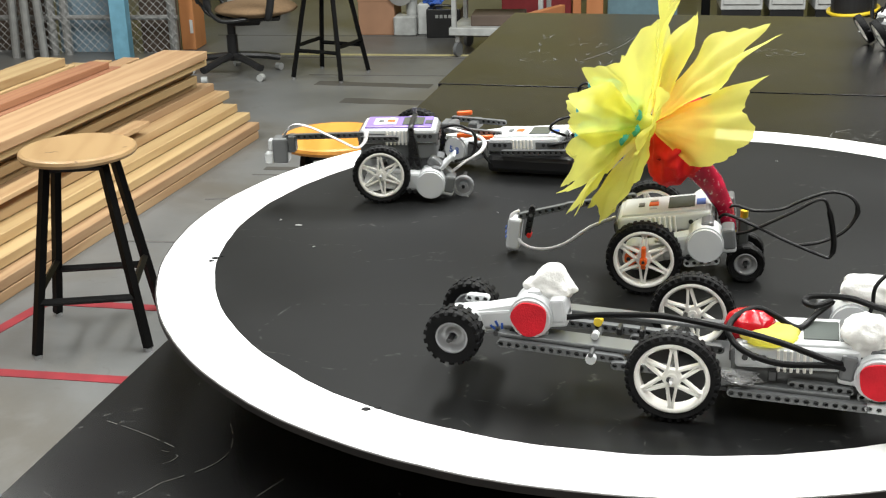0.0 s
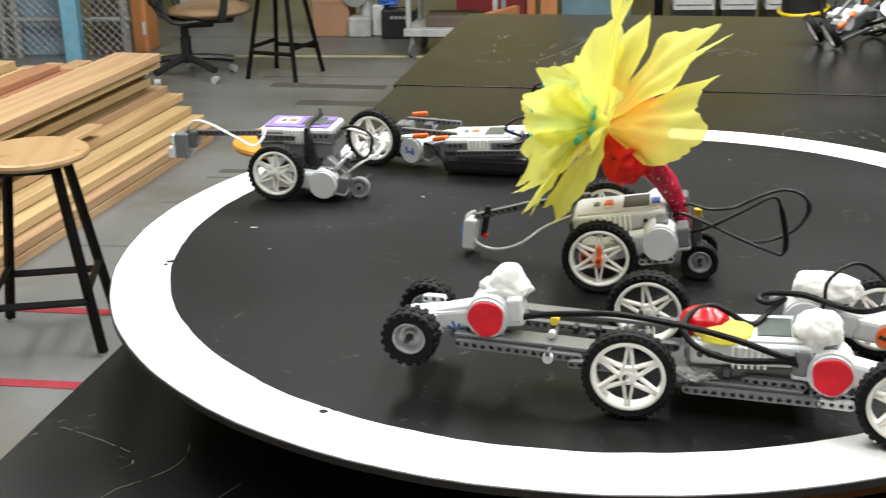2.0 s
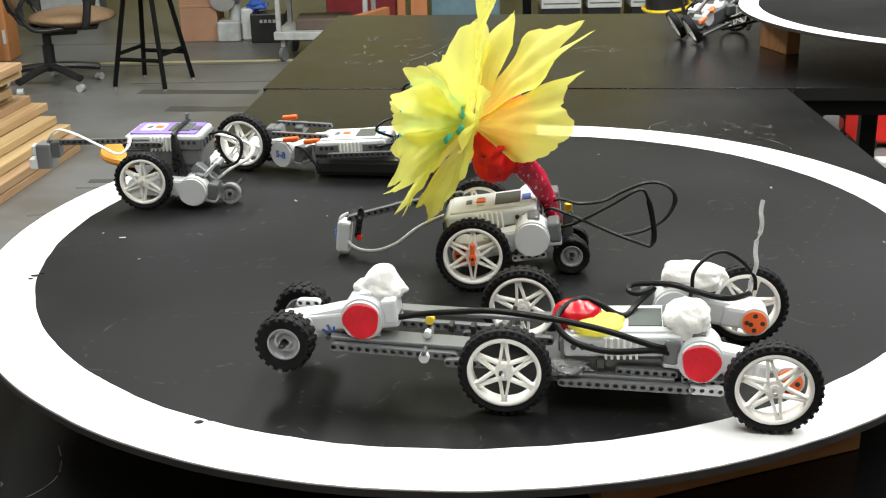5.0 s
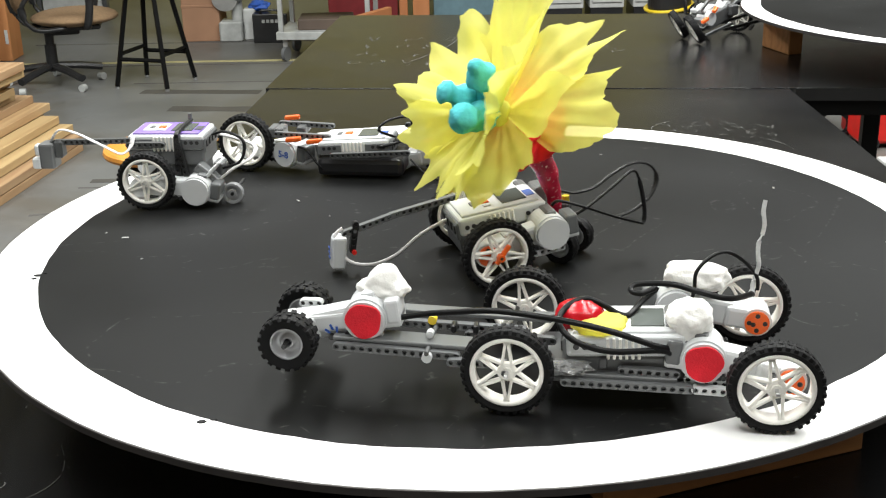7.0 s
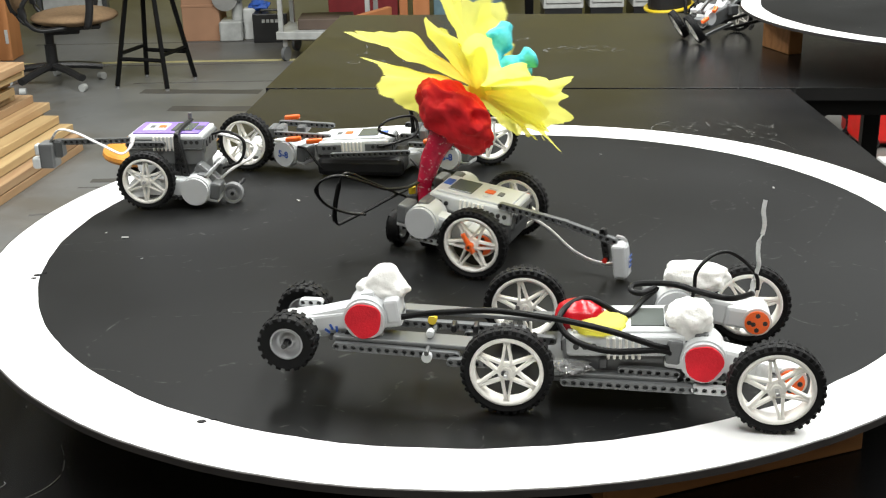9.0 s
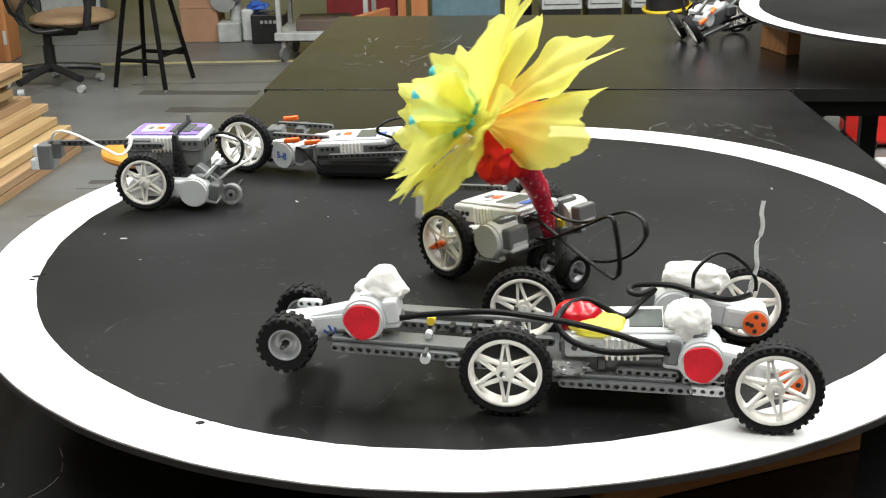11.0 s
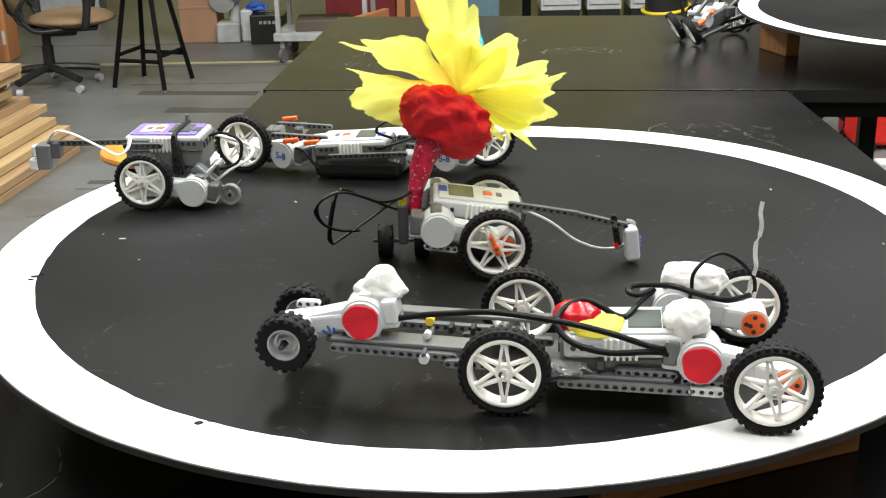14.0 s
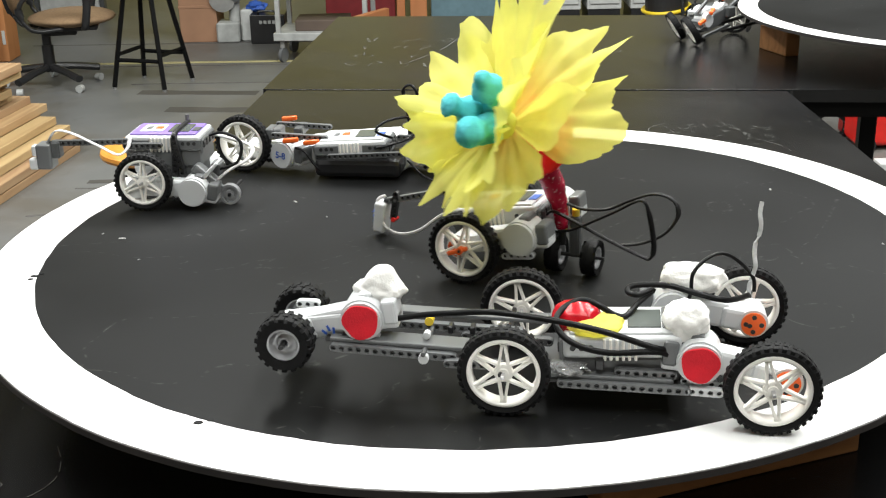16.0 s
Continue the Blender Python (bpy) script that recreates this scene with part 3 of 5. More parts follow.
for k, (cx, cy, r) in enumerate(((-0.268, -0.476, 0.0045), (-0.258, -0.472, 0.003), (-0.534, -0.098, 0.005), (-0.536, -0.108, 0.0035), (-0.528, -0.09, 0.003))):
    bm = bmesh.new()
    ring = [bm.verts.new((r * (1 + 0.5 * noise.noise(Vector((i, k, 0.3)))) * math.cos(2 * math.pi * i / 9), 0.7 * r * math.sin(2 * math.pi * i / 9), z)) for z in (0, 0.0008) for i in range(9)]
    bm.faces.new(ring[9:])
    for i in range(9):
        bm.faces.new((ring[i], ring[(i + 1) % 9], ring[9 + (i + 1) % 9], ring[9 + i]))
    part("chip", bm, M_BOARD, main_ring, "black chip in the white border", at(cx, cy, 0))


def wood_block(x, y, z0, sx, sy, sz, rz, label):
    return tagged(link("wood_block", B(sx, sy, sz, None, 0.002), M_BLOCK, m=pose(x, y, z0 + sz / 2, 0, 0, rz)), label, "wood block", "ring supports")


HB = ZR - 0.0075 - ZT
wood_block(0.236, -0.387, ZT, 0.30, 0.038, HB, 20.5, "brown softwood block on edge under the ring board")
wood_block(-0.15, 0.36, ZT, 0.30, 0.038, HB, 10, "brown softwood block on edge under the ring board")
wood_block(0.28, 0.3, ZT, 0.30, 0.038, HB, -40, "brown softwood block on edge under the ring board")
wood_block(0.848, 1.727, ZT + 0.001, 0.04, 0.13, HB - 0.001, 16.7, "brown softwood block under the second ring board")
wood_block(1.6, 1.55, ZT + 0.001, 0.2, 0.05, HB - 0.001, 0, "brown softwood block under the second ring board")

M_SCRAP = material("dusty_paper", (0.3, 0.3, 0.29), 0.8, vary=0.3)
# small litter on the ring
for k, (x, y, s) in enumerate(((-0.46, 0.03, 0.012), (-0.42, -0.05, 0.005), (0.42, 0.18, 0.009), (-0.25, 0.17, 0.01), (0.2, 0.37, 0.005),
                               (0.1, -0.42, 0.005), (-0.49, 0.05, 0.005), (0.5, -0.05, 0.006), (-0.2, 0.1, 0.004))):
    tagged(link("paper_scrap", B(s * 0.75, s * 0.28, 0.0012, None, 0.0003), M_SCRAP, m=pose(x, y, ZR + 0.0008, 0, 0, 40 * k)),
           "tiny pale scrap lying on the black board", "scrap", "litter on the ring")


# ---------------------------------------------------------------- lumber pile
LUMBER = pose(-1.79, 4.26, 0, 0, 0, 82.4 - 180)   # x runs from the far ends towards the viewer, y to the outside


def board(lat, z, w, h, short, length, skew=0.0, mat=None, label="pale rough-sawn pine board in the lumber stack"):
    m = LUMBER @ at(short + length / 2, -lat - w / 2, z + h / 2) @ rot(skew, "Z")
    ob = link("lumber_board", B(length, w, h, None, 0.0025), mat or M_PINE, m=m)
    return tagged(ob, label, "lumber", "stacked lumber boards")


rng = random.Random(11)
tiers = [(0.0, 0.0, 0.0), (0.0415, 0.0, 0.0), (0.083, 0.055, 0.0), (0.1245, 0.125, -0.02), (0.166, 0.205, -0.09), (0.2045, 0.28, -0.08),
         (0.243, 0.315, 0.02), (0.2815, 0.285, 0.1), (0.32, 0.31, 0.04), (0.3585, 0.25, 0.0)]
for z, lat, short in tiers:
    l, first = lat, True
    while l < 0.72:
        w = rng.choice((0.089, 0.089, 0.14))
        board(l, z, w, 0.0375, short + (rng.uniform(-0.03, 0.03) if first else rng.uniform(-0.05, 0.25)), 3.05, rng.uniform(-0.25, 0.25) if not first else rng.uniform(-0.15, 0.15))
        l += w + rng.uniform(0.004, 0.015)
        first = False
# the broad plank on top and the boards behind it
board(0.225, 0.398, 0.235, 0.038, 0.05, 3.0, 0.2, None, "broad pale pine plank on top of the lumber stack")
board(0.47, 0.398, 0.14, 0.038, 0.45, 2.6, 0.1, M_RED_WOOD, "reddish cedar board on top of the lumber stack")
board(0.62, 0.398, 0.14, 0.038, 0.4, 2.6, -0.2)
board(0.5, 0.4365, 0.1, 0.03, 0.5, 2.4, 0.2, M_RED_WOOD, "reddish cedar board on top of the lumber stack")
board(0.605, 0.4365, 0.14, 0.038, 0.62, 2.4, 0.1, None, "pale pine board on top of the lumber stack")
board(0.62, 0.475, 0.14, 0.038, 0.66, 2.3, 0.4, None, "pale pine board on top of the lumber stack")
board(0.17, 0.2435, 0.075, 0.02, 0.75, 1.9, 1.0, None, "thin pale pine offcut lying on the lumber steps")


# ---------------------------------------------------------------- stools and chair
def stool(m, seat_mat, label):
    s = thing("stool", m, label, "stool", "workshop stools")
    part("seat", lathe([(0.0001, 0.585), (0.16, 0.585), (0.172, 0.589), (0.175, 0.597), (0.172, 0.606), (0.163, 0.61), (0.0001, 0.61)], 48, "Z"), seat_mat, s, "round plywood seat", smooth=False)
    top, foot = 0.085, 0.166
    ends = []
    for k in range(4):
        a = radians(45 + 90 * k)
        tp, ft = Vector((top * math.sqrt(2) * math.cos(a), top * math.sqrt(2) * math.sin(a), 0.57)), Vector((foot * math.sqrt(2) * math.cos(a), foot * math.sqrt(2) * math.sin(a), 0.012))
        ends.append((tp, ft))
        leg = part("leg", T([ft, tp], 0.0165, 1, 4, smooth=False), M_STEEL_BLACK, s)
        part("foot_cap", C(0.013, 0.012, at(ft.x, ft.y, 0.006), seg=12), M_METAL, leg, "metal glide")
    bm = bmesh.new()
    for k in range(4):
        a, b = ends[k][0], ends[(k + 1) % 4][0]
        tube(bm, [a, b], 0.014, 1, 4, smooth=False)
    part("seat_frame", bm, M_STEEL_BLACK, s)
    for k in range(4):
        z = 0.2 if k % 2 else 0.17
        f = (z - 0.012) / (0.57 - 0.012)
        a, b = ends[k][1].lerp(ends[k][0], f), ends[(k + 1) % 4][1].lerp(ends[(k + 1) % 4][0], f)
        part("stretcher", T([a, b], 0.012, 1, 4, smooth=False), M_STEEL_BLACK, s)
    return s


near_stool = stool(pose(-1.64, 1.887, 0, 0, 0, 14), M_PLY, "black steel stool with a round pale plywood seat")
tagged(copy_thing(near_stool, pose(-1.76, 5.71, 0, 0, 0, -18)), "black steel stool standing far off on concrete")
stool(pose(-0.885, 2.05, 0, 0, 0, 10), M_ORANGE_WOOD, "black steel stool with a round orange varnished seat")


def office_chair(m):
    c = thing("office_chair", m, "tan fabric office chair with black arms and castors", "chair")
    part("seat", blob(1.0, 3, 0.02, 1.0, (0.25, 0.25, 0.05), 4), M_TAN, c, "tan fabric seat", at(0.16, 0, 0.405), True)
    part("seat_pan", B(0.34, 0.32, 0.03, at(0.14, 0, 0.36), 0.01), M_BLACK, c)
    part("tilt_mechanism", B(0.2, 0.1, 0.05, at(0.08, 0, 0.33), 0.008), M_BLACK, c)
    part("backrest", blob(1.0, 5, 0.03, 1.0, (0.05, 0.22, 0.22), 3), M_TAN, c, "tan fabric backrest", at(-0.15, 0, 0.66), True)
    part("back_post", T([(0.02, 0, 0.36), (-0.13, 0, 0.38), (-0.19, 0, 0.54), (-0.18, 0, 0.69)], 0.014, 2.2), M_BLACK, c)
    col = part("column", C(0.026, 0.24, at(0, 0, 0.21), seg=20), M_BLACK, c)
    part("lower_sleeve", C(0.034, 0.14, at(0, 0, 0.18), seg=20), M_BLACK, col)
    for s in (-1, 1):
        part("armrest", T([(0.24, 0.2 * s, 0.37), (0.25, 0.27 * s, 0.39), (0.27, 0.28 * s, 0.54), (0.2, 0.28 * s, 0.61), (0.0, 0.28 * s, 0.6), (-0.1, 0.28 * s, 0.5),
                           (-0.04, 0.27 * s, 0.38), (0.12, 0.2 * s, 0.37)], 0.014, 1.6), M_BLACK, c, smooth=True)
    for k in range(5):
        a = radians(72 * k + 20)
        u = Vector((math.cos(a), math.sin(a), 0))
        leg = part("base_leg", T([u * 0.02 + Vector((0, 0, 0.12)), u * 0.16 + Vector((0, 0, 0.105)), u * 0.29 + Vector((0, 0, 0.08))], 0.022, 1.2, 8), M_BLACK, c)
        part("castor", C(0.022, 0.036, Matrix.Translation(u * 0.285 + Vector((0, 0, 0.022))) @ rot(72 * k + 50, "Z") @ RX90, seg=16), M_CART, leg, "pale castor wheel")
    return c


office_chair(pose(-2.37, 5.72, 0, 0, 0, 12))


# ---------------------------------------------------------------- back of the workshop
def chain_link(name, x0, x1, y, h, label, spots):
    f = thing(name, pose(0, 0, 0), label, "fence")
    bm = bmesh.new()
    step = 0.055
    k = x0 - h
    while k < x1:
        for d in (1, -1):
            a, b = (max(k, x0), 0), (min(k + h, x1), 0)
            za, zb = (a[0] - k), (b[0] - k)
            if zb - za > 0.01:
                if d < 0:
                    za, zb = h - za, h - zb
                p, q = Vector((a[0], y + 0.003 * d, za + 0.02)), Vector((b[0], y + 0.003 * d, zb + 0.02))
                tube(bm, [p, q], 0.0022, 1, 4, smooth=False)
        k += step
    part("wire_mesh", bm, M_GALV, f, "galvanised chain-link mesh")
    for x in spots:
        part("post", C(0.03, h + 0.1, at(x, y + 0.035, (h + 0.1) / 2), seg=14), M_GALV, f)
    part("rail", C(0.02, x1 - x0, at((x0 + x1) / 2, y + 0.03, h) @ rot(90, "Y"), seg=12), M_GALV, f)
    part("rail", C(0.018, x1 - x0, at((x0 + x1) / 2, y + 0.03, 0.25) @ rot(90, "Y"), seg=12), M_GALV, f)
    return f


chain_link("chain_link_fence", -4.9, -2.93, 6.3, 1.8, "galvanised chain-link fence partition with steel posts", (-4.55, -3.82, -3.72, -3.37, -2.97))
tagged(link("blue_post", B(0.11, 0.08, 2.4, at(-3.275, 6.2, 1.2), 0.004), M_BLUE_PAINT), "pale blue painted steel post beside the fence", "post")
tagged(link("blue_sheet", B(0.42, 0.02, 1.6, at(-3.6, 6.42, 0.8), 0.004), M_BLUE_TARP), "dull blue-grey sheet behind the fence", "sheet")
tagged(link("brown_panel", B(0.26, 0.03, 1.7, at(-3.1, 6.44, 0.85), 0.004), M_BROWN), "dark brown panel behind the fence", "panel")
# added flat sheet, replaces the brownish clutter seen through the mesh
tagged(link("plywood_sheet", B(0.8, 0.03, 1.5, at(-4.3, 6.5, 0.75), 0.004), M_BROWN), "brown plywood sheet leaning behind the fence", "sheet")
for k, x in enumerate((-4.0, -3.92, -3.86)):
    tagged(link("bundled_pipe", C(0.028, 1.7, at(x, 6.22 - 0.03 * (k % 2), 0.85) @ rot(3 - 2 * k, "Y"), seg=12), M_GALV), "grey steel pipe leaning on the fence", "pipe", "leaning pipes")
cab = thing("wooden_cabinet", pose(-2.93, 6.75, 0), "orange-brown wooden cabinet with a white mark", "cabinet")
part("body", B(0.1, 0.22, 1.2, at(0, -0.14, 0.6), 0.004), M_ORANGE_PANEL, cab)
part("mark", B(0.02, 0.004, 0.09, at(0.03, -0.253, 0.16)), M_PALE, cab, "small white sticker")


door = thing("pale_door", pose(-2.92, 8.1, 0), "pale grey flush door standing at the back", "door")
part("leaf", B(0.46, 0.045, 2.0, at(0, 0, 1.0), 0.004), M_PALE, door)
part("frame", B(0.035, 0.08, 2.05, at(0.255, 0, 1.025), 0.004), M_DARK, door, "dark grey door frame")
part("frame", B(0.035, 0.08, 2.05, at(-0.255, 0, 1.025), 0.004), M_DARK, door, "dark grey door frame")


def crate(name, m, sx, sy, sz, mat, label, category, lid=True):
    t = thing(name, m, label, category)
    part("body", B(sx, sy, sz, at(0, 0, sz / 2), 0.006, 2), mat, t)
    if lid:
        part("flap", B(sx + 0.006, sy + 0.006, 0.02, at(0, 0, sz * 0.72), 0.003), mat, t)
    return t


crate("cardboard_box", pose(-1.73, 7.2, 0), 0.26, 0.3, 0.34, M_CARD, "brown cardboard box on the concrete floor", "box")
# bench grinder on its stand, grey
mach = thing("bench_machine", pose(-1.5, 7.1, 0), "grey bench machine with round guard and pale base", "machine")
part("base", B(0.16, 0.2, 0.14, at(-0.02, 0, 0.07), 0.01), M_CART, mach)
part("column", C(0.04, 0.3, at(0.02, 0, 0.28)), M_CART, mach)
part("guard", C(0.09, 0.05, at(-0.05, -0.05, 0.3) @ RX90), M_GALV, mach)
part("motor", C(0.05, 0.16, at(0.05, 0, 0.33) @ RX90), M_DARK, mach)
part("side_panel", B(0.09, 0.1, 0.22, at(0.11, 0, 0.11), 0.01), M_PALE, mach)
dark = crate("tool_case", pose(-1.235, 7.05, 0), 0.24, 0.22, 0.2, M_BLACK, "black plastic tool case with a pale mark", "case", False)
for k in range(4):
    part("mark", B(0.02, 0.003, 0.022, at(-0.045 + 0.03 * k, -0.1115, 0.15)), M_CART, dark, "pale printed bar")
part("handle", T([(-0.06, -0.1, 0.2), (-0.05, -0.12, 0.225), (0.05, -0.12, 0.225), (0.06, -0.1, 0.2)], 0.008), M_BLACK, dark)
tagged(link("rag", blob(0.06, 8, 0.4, 2, (1.2, 1, 0.6)), M_INK, m=pose(-1.32, 7.1, 0.235)), "crumpled dark blue rag on a case", "rag")

cart = thing("shop_cart", pose(-0.78, 6.45, 0, 0, 0, -5), "grey steel shop cart on castors with shelves", "cart")
part("lower_shelf", B(0.62, 0.42, 0.05, at(0, 0, 0.165), 0.004), M_CART, cart)
part("upper_shelf", B(0.62, 0.42, 0.04, at(0, 0, 0.5), 0.004), M_CART, cart)
for sx in (-1, 1):
    for sy in (-1, 1):
        part("post", B(0.03, 0.03, 0.42, at(0.28 * sx, 0.18 * sy, 0.36), 0.003), M_CART, cart)
        w = part("castor_fork", B(0.03, 0.03, 0.05, at(0.26 * sx, 0.17 * sy, 0.115), 0.003), M_GALV, cart)
        part("castor_wheel", C(0.046, 0.022, at(0.26 * sx, 0.17 * sy, 0.046) @ rot(70, "Z") @ RX90), M_GREY, w)
crate("parts_tray", pose(-0.8, 6.45, 0.19), 0.34, 0.26, 0.07, M_BROWN, "brown tray on the cart's lower shelf", "tray", False)
tagged(link("leaning_board", B(0.04, 0.5, 0.36, at(0, 0, 0.18), 0.003), M_ORANGE_PANEL, m=pose(-0.5, 5.9, 0, 0, 0, -30)), "orange-brown board standing on edge behind a table", "board")
crate("red_cabinet", pose(-0.62, 7.6, 0), 0.5, 0.4, 0.6, M_MAROON, "dark red steel cabinet against the back", "cabinet", False)
tagged(link("timber_upright", B(0.06, 0.06, 1.6, at(0, 0, 0.8), 0.003), M_ORANGE_PANEL, m=pose(-0.33, 7.5, 0)), "orange wooden upright at the back", "upright", "wooden uprights")
tagged(link("timber_upright", B(0.12, 0.06, 1.6, at(0, 0, 0.8), 0.003), M_ORANGE_PANEL, m=pose(-0.2, 7.45, 0)), "orange wooden upright at the back", "upright", "wooden uprights")
tagged(link("teal_door", B(0.5, 0.05, 1.9, at(0, 0, 0.95), 0.004), M_TEAL, m=pose(0.14, 7.55, 0)), "dull teal panel door at the back", "door")
tagged(link("wood_offcut", B(0.34, 0.12, 0.04, None, 0.01), M_ORANGE_PANEL, m=pose(0.24, 6.9, 0.12)), "orange wooden offcut behind the table", "offcut")
tagged(link("offcut_rest", B(0.3, 0.1, 0.1, None, 0.01), M_CARD, m=pose(0.24, 6.9, 0.05)), "brown block that carries an offcut", "block")
for x, w in ((0.82, 0.3), (1.13, 0.26), (1.44, 0.26)):
    c = thing("base_cabinet", pose(x, 7.5, 0), "pale grey cabinet with dark plinth at the back", "cabinet", "pale base cabinets")
    part("body", B(w - 0.015, 0.4, 0.7, at(0, 0, 0.48), 0.004), M_PALE, c)
    part("plinth", B(w - 0.03, 0.38, 0.126, at(0, 0, 0.063)), M_BLACK, c)
    part("door", B(w - 0.05, 0.012, 0.6, at(0, -0.208, 0.47), 0.003), M_PALE, c)
tagged(link("dark_upright", B(0.06, 0.06, 1.2, at(0, 0, 0.6), 0.003), M_STEEL_BLACK, m=pose(0.58, 7.4, 0)), "dark steel upright at the back", "upright")
hose = thing("hose_bucket", pose(1.37, 6.2, 0), "black bucket with a yellow hose round it", "bucket")
part("bucket", C(0.125, 0.46, at(0, 0, 0.23), 0.135, 32), M_BLACK, hose)
bm = bmesh.new()
for k in range(2):
    tube(bm, [((0.132 + 0.014 * k) * math.cos(2 * math.pi * i / 20), 0.15 * math.sin(2 * math.pi * i / 20), 0.29 + 0.022 * k + 0.02 * math.sin(2 * math.pi * i / 20 + k)) for i in range(21)], 0.011)
part("hose", bm, M_YELLOW_P, hose, "coiled yellow hose", None, True)

# under and beside the far table
for x, y, sx, h, lab in ((2.12, 4.1, 0.52, 0.46, "red plastic toolbox on the concrete floor"), (1.62, 4.3, 0.22, 0.26, "red plastic canister on the concrete floor")):
    t = thing("red_toolbox", pose(x, y, 0), lab, "toolbox", "red containers")
    part("body", B(sx, 0.3, h * 0.62, at(0, 0, h * 0.31 + 0.02), 0.02, 3), M_RED_PLASTIC, t)
    part("lid", B(sx + 0.01, 0.31, h * 0.34, at(0, 0, h * 0.82 + 0.02), 0.02, 3), M_RED_PLASTIC, t)
    for s in (-1, 1):
        part("wheel", C(0.03, 0.03, at(s * sx * 0.4, -0.16, 0.03) @ RX90), M_BLACK, t)
crate("white_box", pose(1.84, 3.5, 0), 0.09, 0.09, 0.085, M_PALE, "small white box on the concrete floor", "box", False)
tagged(link("power_cord", T([(1.62, 4.25, 0.012), (1.7, 4.2, 0.05), (1.78, 4.16, 0.13), (1.86, 4.15, 0.1), (1.85, 4.15, 0.03), (1.76, 4.17, 0.02), (1.73, 4.18, 0.08), (1.79, 4.2, 0.16), (1.87, 4.18, 0.12), (1.88, 4.15, 0.04), (1.8, 4.1, 0.012)], 0.011), M_CABLE), "black power cord lying in loops on concrete", "cord")



# ---------------------------------------------------------------- robot parts
MESHES = {}


def shared(key, make):
    """Mesh data made once and used by all alike pieces."""
    if key not in MESHES:
        bm = make()
        data = bpy.data.meshes.new(key)
        bm.normal_update()
        bm.to_mesh(data)
        bm.free()
        MESHES[key] = data
    return MESHES[key]


def piece(name, key, make, mat, parent, m=None, label="", smooth=False):
    key = key + mat.name
    fresh = key not in MESHES
    data = shared(key, make)
    if fresh:
        data.materials.append(mat)
        for f in data.polygons:
            f.use_smooth = smooth
    ob = new(name, data)
    ob.parent = parent
    if m is not None:
        ob.matrix_basis = m
    if label:
        ob["label"] = label
    return ob


WZ = 0.0428    # height of a large wheel's axle


def grown(bm, k=1.044):
    for v in bm.verts:
        v.co *= k
    return bm


def tyre_mesh(R, w, inner, lugs, proud):
    bm = lathe([(inner, -w * 0.36), (inner, w * 0.36), (R * 0.9, w / 2), (R - 0.0035, w * 0.47), (R - 0.001, w * 0.33), (R, 0.0), (R - 0.001, -w * 0.33), (R - 0.0035, -w * 0.47),
                (R * 0.9, -w / 2), (inner, -w * 0.36)], 56)
    for k in range(lugs):
        for row, off in ((-0.31, 0.0), (0.31, 0.5), (0.0, 0.25)):
            a = 360 / lugs * (k + off)
            s = 2 * math.pi * R / lugs
            box(bm, 0.0042, w * (0.34 if row else 0.26), s * 0.55, rot(a, "Y") @ at(R + proud - 0.0026 - (0.0006 if row else 0), w * row, 0), 0.0004)
    return bm


def spoke_mesh():
    bm = bmesh.new()
    for s in (-1, 1):
        box(bm, 0.0235, 0.006, 0.0025, at(0.0165, 0, 0.0027 * s) @ rot(8.5 * s, "Y"), 0.0005)
    box(bm, 0.004, 0.006, 0.0062, at(0.0272, 0, 0), 0.0008)
    box(bm, 0.004, 0.005, 0.0082, at(0.0062, 0, 0), 0.0005)
    return bm


def wheel(parent, m, peg=None, side=1, spin=0, size=1.044):
    """Large wheel, axis along y: white rim with six double spokes, knobbly tyre, optional peg on the outer side."""
    z = "%.3f" % size
    w = piece("wheel", "big_rim" + z, lambda: grown(lathe([(0.0284, -0.0075), (0.0284, 0.0075), (0.0312, 0.008), (0.0322, 0.0065), (0.0322, -0.0065), (0.0312, -0.008), (0.0284, -0.0075)], 48), size),
              M_WHITE_PLASTIC, parent, m @ rot(spin, "Y"), "white six-spoked plastic wheel", True)
    piece("tyre", "big_tyre" + z, lambda: grown(tyre_mesh(0.0402, 0.0175, 0.0315, 34, 0.0008), size), M_RUBBER, w, None, "knobbly black rubber tyre")
    piece("hub", "big_hub", lambda: C(0.0048, 0.015, RX90, seg=16), M_WHITE_PLASTIC, w)
    piece("axle", "axle_end", lambda: B(0.0034, 0.024, 0.0034, None, 0.0005), M_METAL if peg is None else M_BLACK, w, at(0, 0.004 * side, 0))
    for k in range(6):
        piece("spoke", "spoke" + z, lambda: grown(spoke_mesh(), size), M_WHITE_PLASTIC, w, rot(60 * k + 30, "Y") @ at(0, 0.003 * side, 0))
    if peg is not None:
        piece("peg", "peg_arm", lambda: box(C(0.0042, 0.009, RX90, seg=14), 0.005, 0.006, 0.026, at(0, 0, 0.004), 0.0012), peg, w, at(0, 0.011 * side, 0), "small orange connector")
    return w


